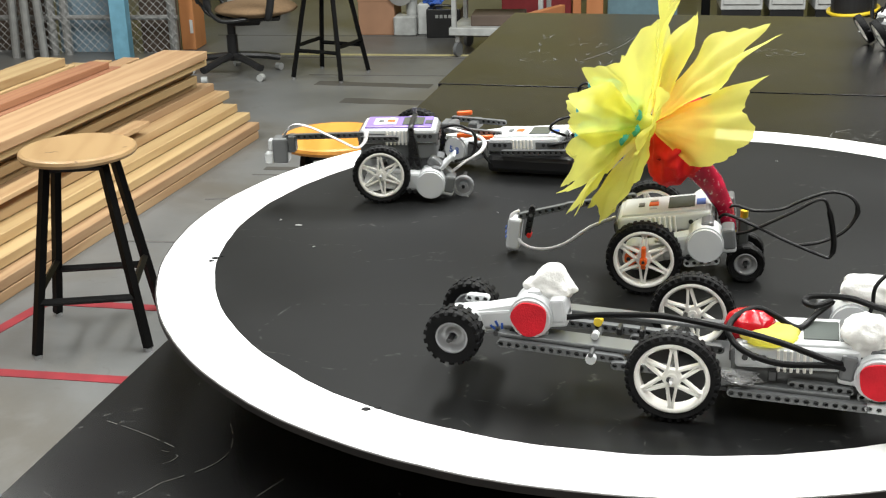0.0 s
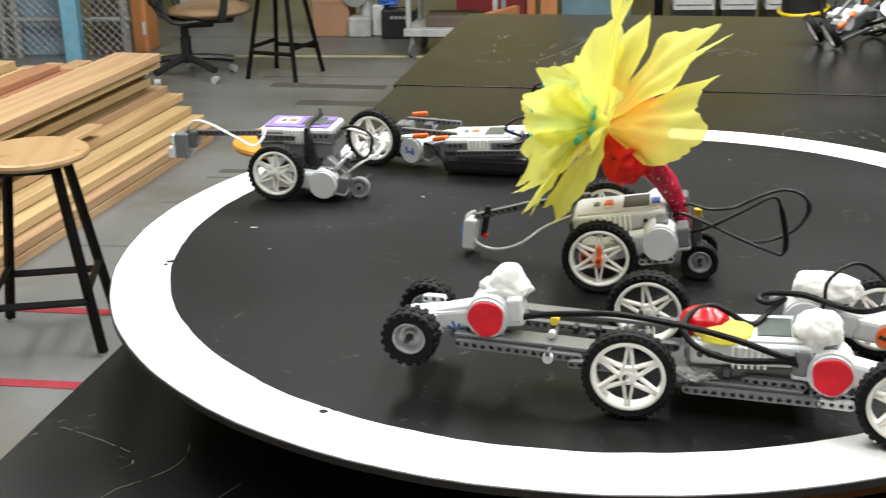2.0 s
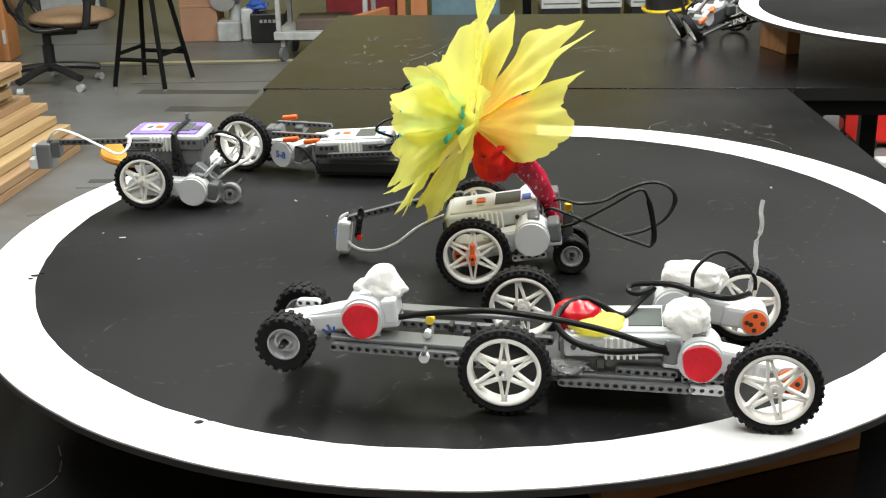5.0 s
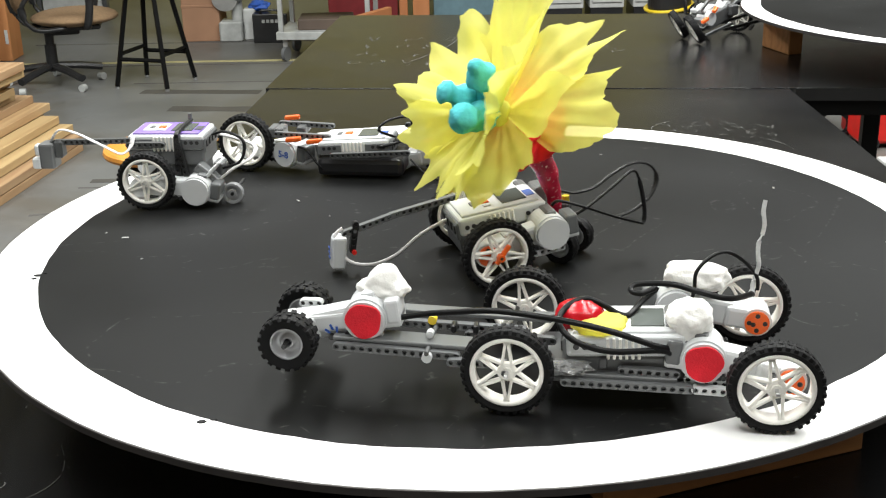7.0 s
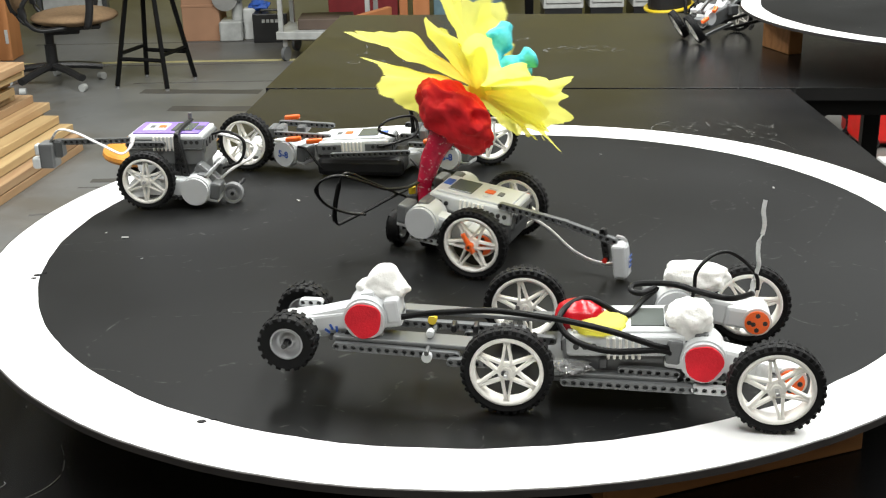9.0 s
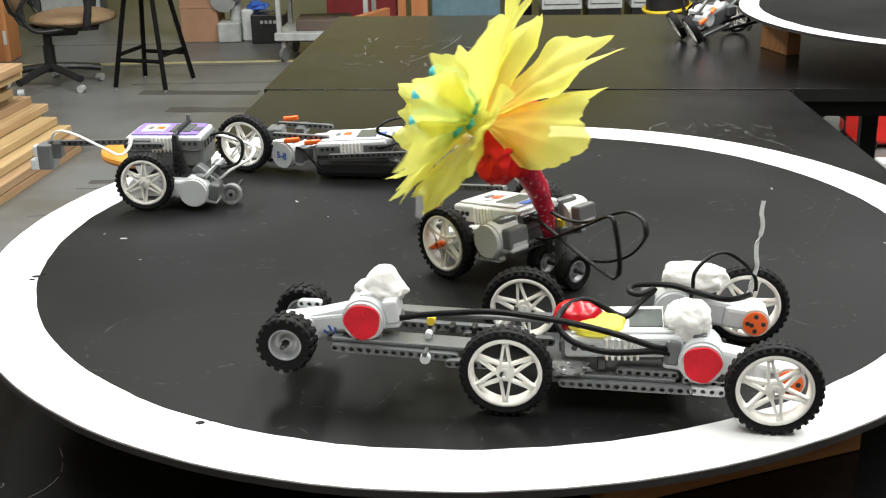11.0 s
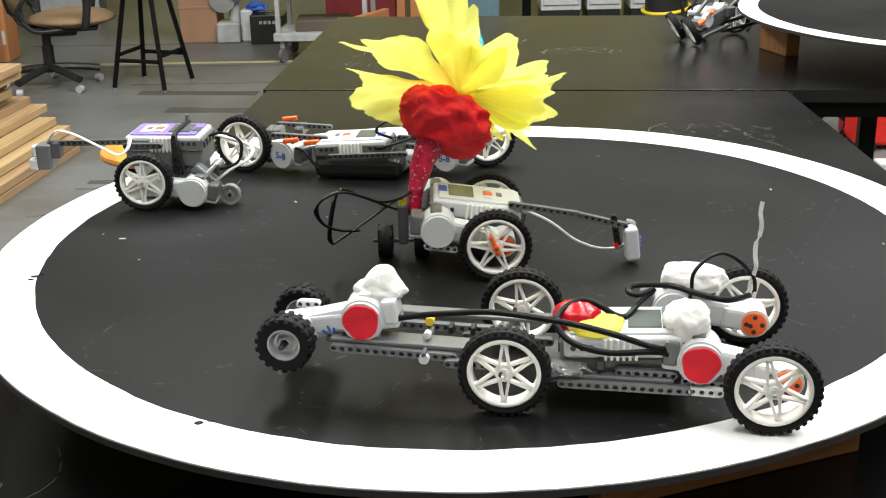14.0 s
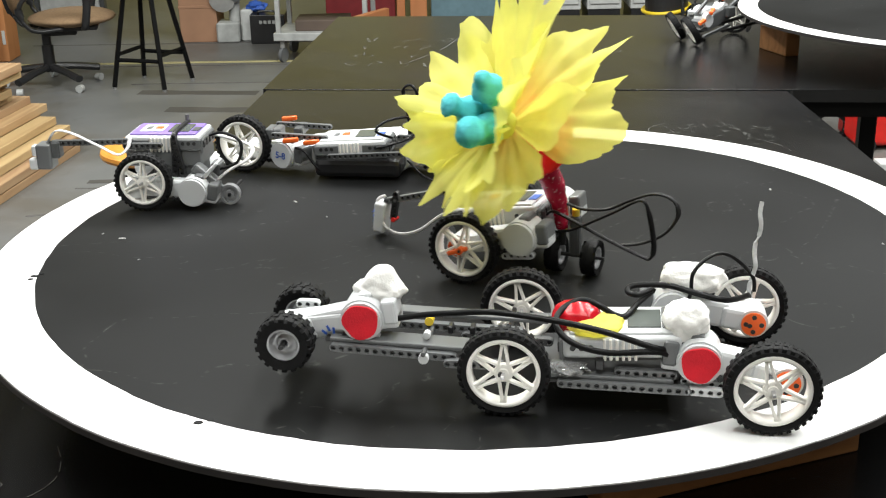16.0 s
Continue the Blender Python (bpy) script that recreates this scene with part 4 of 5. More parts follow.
def small_wheel(parent, m, R=0.0272, w=0.024, rim=0.0155, mat=None, lugs=18, side=1):
    k = "small%d" % int(R * 10000)
    t = piece("small_wheel", k + "rim", lambda: lathe([(0.0035, -w * 0.38), (0.0035, w * 0.2), (0.006, w * 0.22), (0.007, w * 0.05), (rim - 0.003, w * 0.1), (rim - 0.002, w * 0.36), (rim, w * 0.4), (rim + 0.001, 0),
                                                   (rim, -w * 0.4), (rim - 0.002, -w * 0.36), (rim - 0.003, -w * 0.1), (0.007, -w * 0.05), (0.006, -w * 0.22), (0.0035, -w * 0.38)], 32),
              mat or M_CAP, parent, m @ (rot(180, "Z") if side < 0 else Matrix()), "grey plastic rim", True)
    piece("tyre", k + "tyre", lambda: tyre_mesh(R - 0.0006, w, rim, lugs, 0.0014 if lugs > 12 else 0.0), M_RUBBER, t, None, "black rubber tyre")
    piece("axle", "axle_end", lambda: B(0.0034, 0.024, 0.0034, None, 0.0005), M_BLACK, t, at(0, 0.003, 0))
    return t


def brick(parent, m, top=None, lower=None, purple=False, dark=False):
    """Programmable brick: 112 x 72 x 47 mm, ports at both ends, screen towards -x; its foot at the origin."""
    b = piece("control_brick", "brick_lower", lambda: B(0.108, 0.068, 0.024, at(0, 0, 0.012), 0.003, 2), lower or M_DARK, parent, m, "dark grey control brick base")
    piece("shell", "brick_shell", lambda: B(0.106, 0.072, 0.021, at(0, 0, 0.0335), 0.004, 3), M_SHELL, b, None, "pale grey upper shell")
    piece("top_plate", "brick_top" + str(purple), lambda: B(0.094, 0.06, 0.004, at(0, 0, 0.0445), 0.0015, 2), top or M_SHELL, b, None, "purple label plate" if purple else "")
    piece("screen", "screen", lambda: B(0.03, 0.04, 0.0014, at(-0.02, 0, 0.047), 0.0005), M_SCREEN, b, None, "grey-green display")
    piece("centre_button", "btn", lambda: B(0.011, 0.011, 0.0022, at(0.012, 0, 0.047), 0.0007), M_ORANGE, b, None, "orange button")
    for s in (-1, 1):
        piece("arrow_button", "btn_a", lambda: B(0.009, 0.008, 0.002, None, 0.0007), M_CAP, b, at(0.012, 0.014 * s, 0.047))
    piece("back_button", "btn_b", lambda: B(0.007, 0.012, 0.002, None, 0.0007), M_GREY, b, at(0.026, 0, 0.047))
    piece("label", "lbl", lambda: B(0.01, 0.02, 0.0008, None), M_DARK if purple else M_INK, b, at(-0.042, 0.004, 0.0468), "dark printed mark" if purple else "blue ink marks")
    if purple:
        piece("sticker", "sticker", lambda: B(0.032, 0.036, 0.0008, None, 0.0002), M_SHELL, b, at(0.02, 0, 0.0467), "white printed label")
    for e, n in ((1, 4), (-1, 4)):
        piece("port_panel", "ports", lambda: B(0.006, 0.066, 0.021, None, 0.002), M_GREY, b, at(0.0535 * e, 0, 0.029))
        for k in range(n):
            piece("port", "port", lambda: B(0.003, 0.0105, 0.0105, None, 0.001), M_BLACK, b, at(0.0566 * e, (k - 1.5) * 0.0158, 0.031))
    for s in (-1, 1):
        for x in ((-0.036, 0.036) if dark else ()):
            piece("side_panel", "side_panel", lambda: B(0.036, 0.0022, 0.0135, None, 0.0006), M_GREY, b, at(x, 0.0363 * s, 0.032), "dark grey side panel")
        for k in range(6):
            piece("rib", "rib", lambda: B(0.0028, 0.003, 0.021, None, 0.0008), M_WHITE_PLASTIC, b, at(-0.012 + 0.0055 * k, 0.0362 * s, 0.032))
        for k in range(3):
            piece("side_hole", "hole", lambda: C(0.0027, 0.0016, RX90, seg=12), M_BLACK, b, at(0.028 + 0.008 * k, 0.0369 * s, 0.034))
            piece("side_hole", "hole", lambda: C(0.0027, 0.0016, RX90, seg=12), M_BLACK, b, at(-0.03 - 0.008 * k, 0.0369 * s, 0.034))
    return b


def motor_mesh():
    bm = C(0.0205, 0.034, RX90, seg=36)
    box(bm, 0.05, 0.022, 0.026, at(0.03, 0, -0.003) @ rot(6, "Y"), 0.004, 2)
    box(bm, 0.03, 0.03, 0.022, at(0.062, 0, -0.007) @ rot(6, "Y"), 0.004, 2)
    cyl(bm, 0.0142, 0.031, at(0.078, 0, -0.009) @ RX90, seg=28)
    box(bm, 0.03, 0.028, 0.014, at(-0.018, 0, -0.006), 0.003, 2)
    return bm


def motor(parent, m, hub=True, cap=None, cap_side=1, socket=None, mount=True):
    """Servo motor: round gearbox at the origin, its axis along y, and an arm along +x that ends in an orange hub."""
    o = piece("motor", "motor", motor_mesh, M_SHELL, parent, m, "pale grey servo motor")
    piece("cap", "cap", lambda: C(0.0188, 0.006, RX90, 0.0188, 36), M_CAP, o, at(0, 0.0185 * cap_side, 0))
    piece("socket", "socket", lambda: B(0.014, 0.03, 0.024, None, 0.003, 2), socket or M_GREY, o, at(-0.026, 0, 0.003))
    piece("collar", "collar", lambda: B(0.014, 0.03, 0.03, None, 0.004, 2), socket or M_GREY, o, at(-0.004, -0.006 * cap_side, 0.008))
    if mount:
        foot = piece("mount", "motor_foot", lambda: beam(5), M_CAP, o, at(0.006, 0.0105 * cap_side, -0.0215), "pale grey mounting beam")
        # added black strip inside the beam, gives its holes their shade
        piece("core", "core5", lambda: B(0.036, 0.0016, 0.0052), M_BLACK, foot)
    for k in range(4):
        piece("hole", "mhole", lambda: C(0.0026, 0.032, RX90, seg=12), M_BLACK, o, at(0.012 + 0.008 * k, 0, -0.0135 - 0.0008 * k))
    if hub:
        piece("drive_hub", "ohub", lambda: C(0.0118, 0.0355, RX90, seg=28), M_ORANGE, o, at(0.078, 0, -0.009), "orange drive hub")
        for k in range(4):
            piece("hub_hole", "ohole", lambda: C(0.0024, 0.0365, RX90, seg=10), M_BLACK, o, at(0.078, 0, -0.009) @ rot(90 * k, "Y") @ at(0.0075, 0, 0))
    if cap is not None:
        piece("felt_dot", "felt", lambda: blob_disc(0.0168), cap, o, at(0, (0.0225) * cap_side, 0.0005), "round felt dot")
    return o


def blob_disc(r):
    bm = bmesh.new()
    n = 28
    top, bot = [], []
    for k in range(n):
        a = 2 * math.pi * k / n
        rr = r * (1 + 0.05 * math.sin(3 * a) + 0.03 * math.sin(5 * a + 1))
        top.append(bm.verts.new((rr * math.cos(a), 0.0012, rr * math.sin(a))))
        bot.append(bm.verts.new((rr * math.cos(a), -0.0012, rr * math.sin(a))))
    bm.faces.new(top)
    bm.faces.new(bot)
    for k in range(n):
        bm.faces.new((top[k], top[(k + 1) % n], bot[(k + 1) % n], bot[k]))
    bmesh.ops.recalc_face_normals(bm, faces=bm.faces)
    return bm


def add_beam(parent, n, m, mat=None, label=""):
    b = piece("beam", "beam%d" % n, lambda: beam(n), mat or M_GREY, parent, m, label)
    # shade in the holes comes from a black strip put inside the beam
    piece("core", "core%d" % n, lambda: B(n * 0.008 - 0.004, 0.0016, 0.0052), M_BLACK, b)
    return b


def between(p, q):
    """A pose at the middle of p and q whose x runs along them and whose z stays up."""
    p, q = Vector(p), Vector(q)
    x = (q - p).normalized()
    y = Vector((0, 0, 1)).cross(x).normalized()
    z = x.cross(y)
    m = Matrix((x, y, z)).transposed().to_4x4()
    m.translation = (p + q) / 2
    return m


def ink(parent, text, size, m):
    c = bpy.data.curves.new("writing", "FONT")
    c.body, c.size, c.align_x, c.align_y, c.extrude, c.offset = text, size, "CENTER", "CENTER", 0.0001, 0.0003
    c.materials.append(M_INK)
    ob = new("writing", c)
    ob.parent, ob.matrix_basis = parent, m
    ob["label"] = "blue handwritten marks"
    return ob


M_RED_FOIL = material("red_foil", (0.48, 0.006, 0.014), 0.22, vary=0.2, scale=60, bump=0.3, bump_scale=90)
M_RIM = material("silver_grey_plastic", (0.38, 0.385, 0.4), 0.3, 0.3, vary=0.06)

# ---------------------------------------------------------------- the long car in front
CAR = pose(0.2568, -0.4203, ZR, 0, 0, 171.7)
car = thing("brick_robot_car", CAR, "long grey toy-brick car with white wheels and cotton tufts", "robot")
wheel(car, at(0.003, 0.096, WZ), None, 1, 12)
wheel(car, at(0.01, -0.0905, WZ), None, 1, 40)
wheel(car, at(0.2372, 0.084, WZ), None, 1, 0)
wheel(car, at(0.2325, -0.0625, WZ), None, 1, 10)
small_wheel(car, at(0.443, 0.068, 0.0555), mat=M_RIM)
small_wheel(car, at(0.447, -0.012, 0.0525), mat=M_RIM)
part("front_axle", C(0.0024, 0.1, at(0.445, 0.03, 0.054) @ RX90, seg=10), M_BLACK, car)
part("middle_axle", C(0.0024, 0.16, at(0.2395, 0.014, WZ) @ RX90, seg=10), M_BLACK, car)
part("rear_axle", C(0.0024, 0.06, at(0.003, 0.068, WZ) @ RX90, seg=10), M_BLACK, car)
part("rear_axle", C(0.0024, 0.06, at(0.01, -0.066, WZ) @ RX90, seg=10), M_BLACK, car)
# front rails
add_beam(car, 15, between((0.398, 0.064, 0.0505), (0.286, 0.066, 0.046)))
add_beam(car, 7, between((0.29, 0.072, 0.0425), (0.242, 0.072, WZ)))
part("plate", B(0.13, 0.024, 0.004, between((0.402, 0.05, 0.057), (0.272, 0.052, 0.052)), 0.0006), M_GREY, car)
add_beam(car, 19, between((0.372, 0.012, 0.0545), (0.228, 0.012, 0.0495)))
part("plate", B(0.15, 0.016, 0.004, between((0.352, -0.004, 0.0615), (0.202, -0.004, 0.0565)), 0.0006), M_GREY, car)
add_beam(car, 11, between((0.28, 0.02, 0.047), (0.2, 0.02, 0.044)), M_DARK)
add_beam(car, 13, between((0.22, -0.03, 0.047), (0.12, -0.03, 0.044)))
cross = part("cross_axle", C(0.0023, 0.07, at(0.312, 0.042, 0.0515) @ RX90, seg=10), M_DARK, car)
part("bush", C(0.0048, 0.006, at(0.312, 0.073, 0.0465) @ RX90, seg=16), M_SHELL, cross, "white bush")
part("bush", C(0.0042, 0.008, at(0.312, 0.033, 0.067) @ RX90, seg=16), M_YELLOW_P, cross, "yellow bush")
part("bush", C(0.0035, 0.008, at(0.312, 0.05, 0.06) @ RX90, seg=16), M_SHELL, cross, "white bush")
for x in (0.293, 0.272):
    part("connector", B(0.005, 0.012, 0.008, at(x, 0.024, 0.056), 0.001), M_BLACK, car)
# front motor
fm = motor(car, at(0.372, 0.04, 0.075) @ rot(8, "Y"), False, M_RED_FELT, 1, M_CAP)
part("front_block", B(0.062, 0.03, 0.018, at(0.415, 0.038, 0.066) @ rot(9, "Y"), 0.003, 2), M_SHELL, car, "white motor end")
add_beam(car, 3, at(0.434, 0.012, 0.071), M_SHELL)
for k, (dx, dz) in enumerate(((0.0, 0.0), (0.005, 0.002), (0.009, -0.002))):
    part("ink_mark", B(0.0022, 0.0006, 0.006, at(0.4 + dx, 0.0535, 0.062 + dz) @ rot(25 * k, "Y")), M_INK, car, "blue ink mark")
part("cotton_tuft", cotton(0.0178, 33, (1.3, 0.95, 0.85), (-0.05, 0, 1), 0.85), M_COTTON, car, "white cotton tuft", at(0.3585, 0.03, 0.0925), True)
# control brick and rear frame
cb = brick(car, at(0.131, 0.033, 0.029) @ rot(2.5, "Y"))
part("red_tissue", blob(0.0205, 6, 0.1, 1.8, (1.1, 1.0, 0.8), 4), M_RED_FOIL, car, "crumpled shiny red wrapper", at(0.1745, 0.035, 0.0775), True)
part("yellow_tissue", blob(0.0225, 7, 0.28, 1.7, (1.2, 1.0, 0.34), 4), M_PETAL, car, "crumpled yellow tissue", at(0.159, 0.046, 0.0755), True)
add_beam(car, 15, between((0.186, 0.0785, 0.031), (0.074, 0.0785, 0.0285)), M_GREY)
add_beam(car, 4, between((0.07, 0.078, 0.0285), (0.046, 0.078, 0.0275)), M_SHELL)
add_beam(car, 7, between((0.135, 0.07, 0.0405), (0.087, 0.07, 0.039)))
part("plate", B(0.11, 0.03, 0.004, between((0.196, 0.062, 0.037), (0.086, 0.062, 0.0345)), 0.0006), M_GREY, car)
part("floor_plate", B(0.14, 0.1, 0.005, at(0.14, 0.02, 0.0285), 0.001), M_DARK, car)
part("tape_scrap", blob(0.013, 9, 0.5, 2.5, (1.3, 0.8, 0.5)), M_CLEAR, car, "crumpled clear tape", at(0.178, 0.072, 0.042))
part("connector", B(0.008, 0.01, 0.01, at(0.152, 0.069, 0.047), 0.001), M_BLACK, car)
motor(car, at(0.064, 0.058, 0.054) @ rot(180, "Z") @ rot(6, "Y"), True, M_RED_FELT, -1)
motor(car, at(0.084, -0.054, 0.056) @ rot(180, "Z") @ rot(2, "Y"), True, None, -1)
part("green_dot", C(0.0165, 0.003, at(0.084, -0.0345, 0.058) @ RX90, seg=28), material("olive_felt", (0.35, 0.36, 0.06), 0.9), car, "olive green felt dot")
part("cotton_tuft", cotton(0.0192, 12, (1.05, 0.95, 1.0), (0.2, 0, -1), 0.15), M_COTTON, car, "white cotton tuft", at(0.076, 0.052, 0.085), True)
part("cotton_tuft", cotton(0.0205, 16, (1.5, 0.9, 0.72), (1, 0, 0.6), 0.25), M_COTTON, car, "white cotton tuft", at(0.063, -0.05, 0.085), True)
part("collar_block", B(0.03, 0.05, 0.035, at(0.083, 0.03, 0.062), 0.004, 2), M_GREY, car)
bm = bmesh.new()
tube(bm, [(0.0125 + 0.0016 * math.sin(i * 1.7) - 0.0007 * i, -0.035 + 0.0016 * math.cos(i * 1.7), 0.074 + 0.0106 * i) for i in range(10)], 0.0008, 2.6, 6)
part("antenna_strip", bm, M_STRIP, car, "twisted clear plastic strip")
RIBBON_UP = Vector((0, 0.85, 0.53))
part("cable", T([(0.345, 0.05, 0.074), (0.315, 0.053, 0.081), (0.2888, 0.056, 0.0851), (0.2539, 0.06, 0.0894), (0.2179, 0.066, 0.0891), (0.1787, 0.072, 0.086), (0.1439, 0.078, 0.0808), (0.1074, 0.077, 0.0688), (0.094, 0.072, 0.064)], 0.0012, 2.4, 8, RIBBON_UP), M_CABLE, car, "", None, True)
part("cable", T([(0.092, 0.072, 0.06), (0.1053, 0.077, 0.0642), (0.1434, 0.08, 0.0627), (0.1704, 0.078, 0.0674), (0.1863, 0.072, 0.0751), (0.1924, 0.06, 0.0832), (0.1858, 0.045, 0.0899), (0.1704, 0.035, 0.094),
                 (0.1545, 0.0326, 0.088), (0.1404, 0.0328, 0.0795), (0.1297, 0.0326, 0.0785), (0.1186, 0.0124, 0.083), (0.1048, 0.0014, 0.093), (0.1188, 0.0106, 0.091), (0.1281, 0.0074, 0.092), (0.1229, 0.0006, 0.096), (0.0909, 0.0004, 0.097), (0.0654, 0.0101, 0.094), (0.0372, 0.0065, 0.087), (0.0126, -0.032, 0.0773)], 0.0012, 2.4, 8, RIBBON_UP), M_CABLE, car, "", None, True)
part("cable", T([(0.0705, -0.012, 0.08), (0.069, -0.013, 0.0875), (0.0675, -0.018, 0.103), (0.0545, -0.028, 0.1145), (0.038, -0.038, 0.116), (0.0202, -0.042, 0.1043), (0.0099, -0.036, 0.0927), (0.0085, -0.034, 0.08)], 0.0019, 1.0), M_CABLE, car, "", None, True)

# ---------------------------------------------------------------- the flower robot
FLOWER_START = pose(-0.0037, -0.0954, ZR, 0, 0, 175.3)
bot = thing("flower_robot", FLOWER_START, "grey toy-brick robot carrying a large yellow paper flower", "robot")
bot_left = wheel(bot, at(0, 0.078, WZ), M_ORANGE, 1, 0)
bot_right = wheel(bot, at(0, -0.078, WZ), M_ORANGE, -1, 20)
brick(bot, at(-0.024, 0, 0.036) @ rot(8, "Y"))
motor(bot, at(-0.066, 0.057, 0.06) @ rot(8, "Y"), True, None, 1)
motor(bot, at(-0.066, -0.057, 0.06) @ rot(8, "Y"), True, None, -1)
part("axle", C(0.0024, 0.16, at(0, 0, WZ) @ RX90, seg=10), M_BLACK, bot)
add_beam(bot, 13, at(-0.085, 0, 0.048) @ rot(90, "Z"), M_DARK)
add_beam(bot, 9, at(-0.045, 0, 0.03) @ rot(90, "Z"), M_GREY)
add_beam(bot, 9, between((-0.01, 0.042, 0.04), (-0.085, 0.042, 0.046)), M_DARK)
add_beam(bot, 9, between((-0.01, -0.042, 0.04), (-0.085, -0.042, 0.046)), M_DARK)
fork = part("castor_fork", B(0.012, 0.012, 0.05, at(-0.108, 0.0, 0.045), 0.002), M_DARK, bot)
part("castor_pin", C(0.0045, 0.02, at(-0.108, 0.0, 0.068), seg=12), M_YELLOW_P, fork, "yellow bush")
castor_axle = part("castor_axle", C(0.0024, 0.05, at(-0.112, 0, 0.0225) @ RX90, seg=10), M_BLACK, bot)
castor_left = small_wheel(bot, at(-0.112, 0.022, 0.0225), 0.0225, 0.018, 0.013, M_RIM, 8)
castor_right = small_wheel(bot, at(-0.112, -0.022, 0.0225), 0.0225, 0.018, 0.013, M_RIM, 8, -1)
# sensor arm
add_beam(bot, 11, between((0.02, -0.036, 0.078), (0.10, -0.034, 0.063)), M_GREY)
add_beam(bot, 9, between((0.092, -0.034, 0.0645), (0.158, -0.033, 0.047)), M_GREY)
add_beam(bot, 5, at(0.145, -0.033, 0.042) @ rot(80, "Y"), M_BLACK)
sensor = part("sensor", B(0.016, 0.022, 0.04, at(0.164, -0.033, 0.026) @ rot(-6, "Y"), 0.003, 2), M_CAP, bot, "pale grey light sensor")
part("face", B(0.004, 0.017, 0.037, at(0.171, -0.033, 0.026) @ rot(-6, "Y"), 0.002), M_SHELL, sensor, "white front")
for k in range(3):
    part("ink_mark", B(0.0008, 0.009, 0.0022, at(0.175, -0.033, 0.02 + 0.006 * k)), M_INK, sensor, "blue ink mark")
part("red_pin", C(0.003, 0.012, at(0.146, -0.033, 0.024) @ RX90, seg=10), M_RED_PLASTIC, bot)
part("ribbon_cable", T([(0.158, -0.033, 0.054), (0.168, -0.028, 0.046), (0.156, -0.022, 0.018), (0.13, -0.014, 0.012), (0.1, -0.01, 0.022), (0.07, -0.008, 0.045), (0.04, -0.006, 0.06), (0.03, -0.004, 0.062)], 0.0006, 3.6, 6,
                       Vector((0, 1, 0))), M_RIBBON, bot, "white ribbon cable", None, True)
# cables behind
HITCH = Vector((-0.085, 0.01, 0.075))
tails = []
for pts in ([(0.0, 0.0, 0.006), (-0.012, 0.0, 0.012), (-0.033, -0.002, 0.006), (-0.062, -0.004, 0.008), (-0.087, -0.006, 0.02), (-0.115, -0.004, 0.031), (-0.137, 0.0, 0.027), (-0.1445, 0.006, 0.012), (-0.132, 0.012, -0.0085), (-0.108, 0.014, -0.022),
             (-0.083, 0.014, -0.0276)],
            [(0.005, 0.012, 0.0), (-0.004, 0.014, 0.005), (-0.033, 0.018, -0.005), (-0.072, 0.02, -0.022), (-0.107, 0.021, -0.0355), (-0.1175, 0.02, -0.0375), (-0.121, 0.018, -0.023), (-0.114, 0.016, 0.013), (-0.104, 0.014, 0.028), (-0.076, 0.016, 0.013), (-0.043, 0.018, -0.005),
             (-0.023, 0.016, -0.015), (-0.004, 0.01, -0.02)]):
    tails.append(part("cable", T(pts, 0.0017, 1.9), M_CABLE, bot, "", at(*HITCH), True))

# the flower: its foot is the origin of the stem, it leans towards the local axis FACE
KNOT = Vector((-0.094, 0.005, 0.0))
FCEN = Vector((0.0627, 0.0439, 0.193))        # where the petals meet, from the stem's foot
FACE = Vector((0.516, 0.685, 0.515)).normalized()
stem_pts = [Vector((0.82 * k, 0.57 * k, z)) for k, z in ((0, 0.055), (0.004, 0.085), (0.014, 0.113), (0.03, 0.138), (0.046, 0.158))]
stem_r = [0.007, 0.0095, 0.0135, 0.018, 0.027]
bm = bmesh.new()
rings = []
for i in range(25):
    t = i / 24 * 4
    k = min(3, int(t))
    c, r = stem_pts[k].lerp(stem_pts[k + 1], t - k), stem_r[k] + (stem_r[k + 1] - stem_r[k]) * (t - k)
    ring = []
    for j in range(20):
        a = 2 * math.pi * j / 20
        d = Vector((math.cos(a), math.sin(a), -0.15 * math.cos(a)))
        ring.append(bm.verts.new(c + d * r * (1 + 0.12 * noise.noise(d * 2.2 + Vector((0, 0, i * 0.35))))))
    rings.append(ring)
for a, b in zip(rings, rings[1:]):
    for j in range(20):
        bm.faces.new((a[j], a[(j + 1) % 20], b[(j + 1) % 20], b[j]))
bm.faces.new(rings[0][::-1])
bm.faces.new(rings[-1])
flower = part("flower", bm, M_RED_GLOSS, bot, "shiny red wrapped flower stem", at(*KNOT), True)
part("stem_foot", C(0.0045, 0.03, at(0, 0, 0.05), seg=12), M_BLACK, flower)
part("stem_bush", C(0.006, 0.006, at(0, 0, 0.056), seg=14), M_YELLOW_P, flower, "yellow bush")

side = FACE.cross(Vector((0, 0, 1))).normalized()       # across the flower
upv = side.cross(FACE).normalized()
OPEN = Matrix((-side, upv, FACE)).transposed().to_4x4()     # x to the flower's right seen from before it, y up, z out of its face
OPEN.translation = FCEN


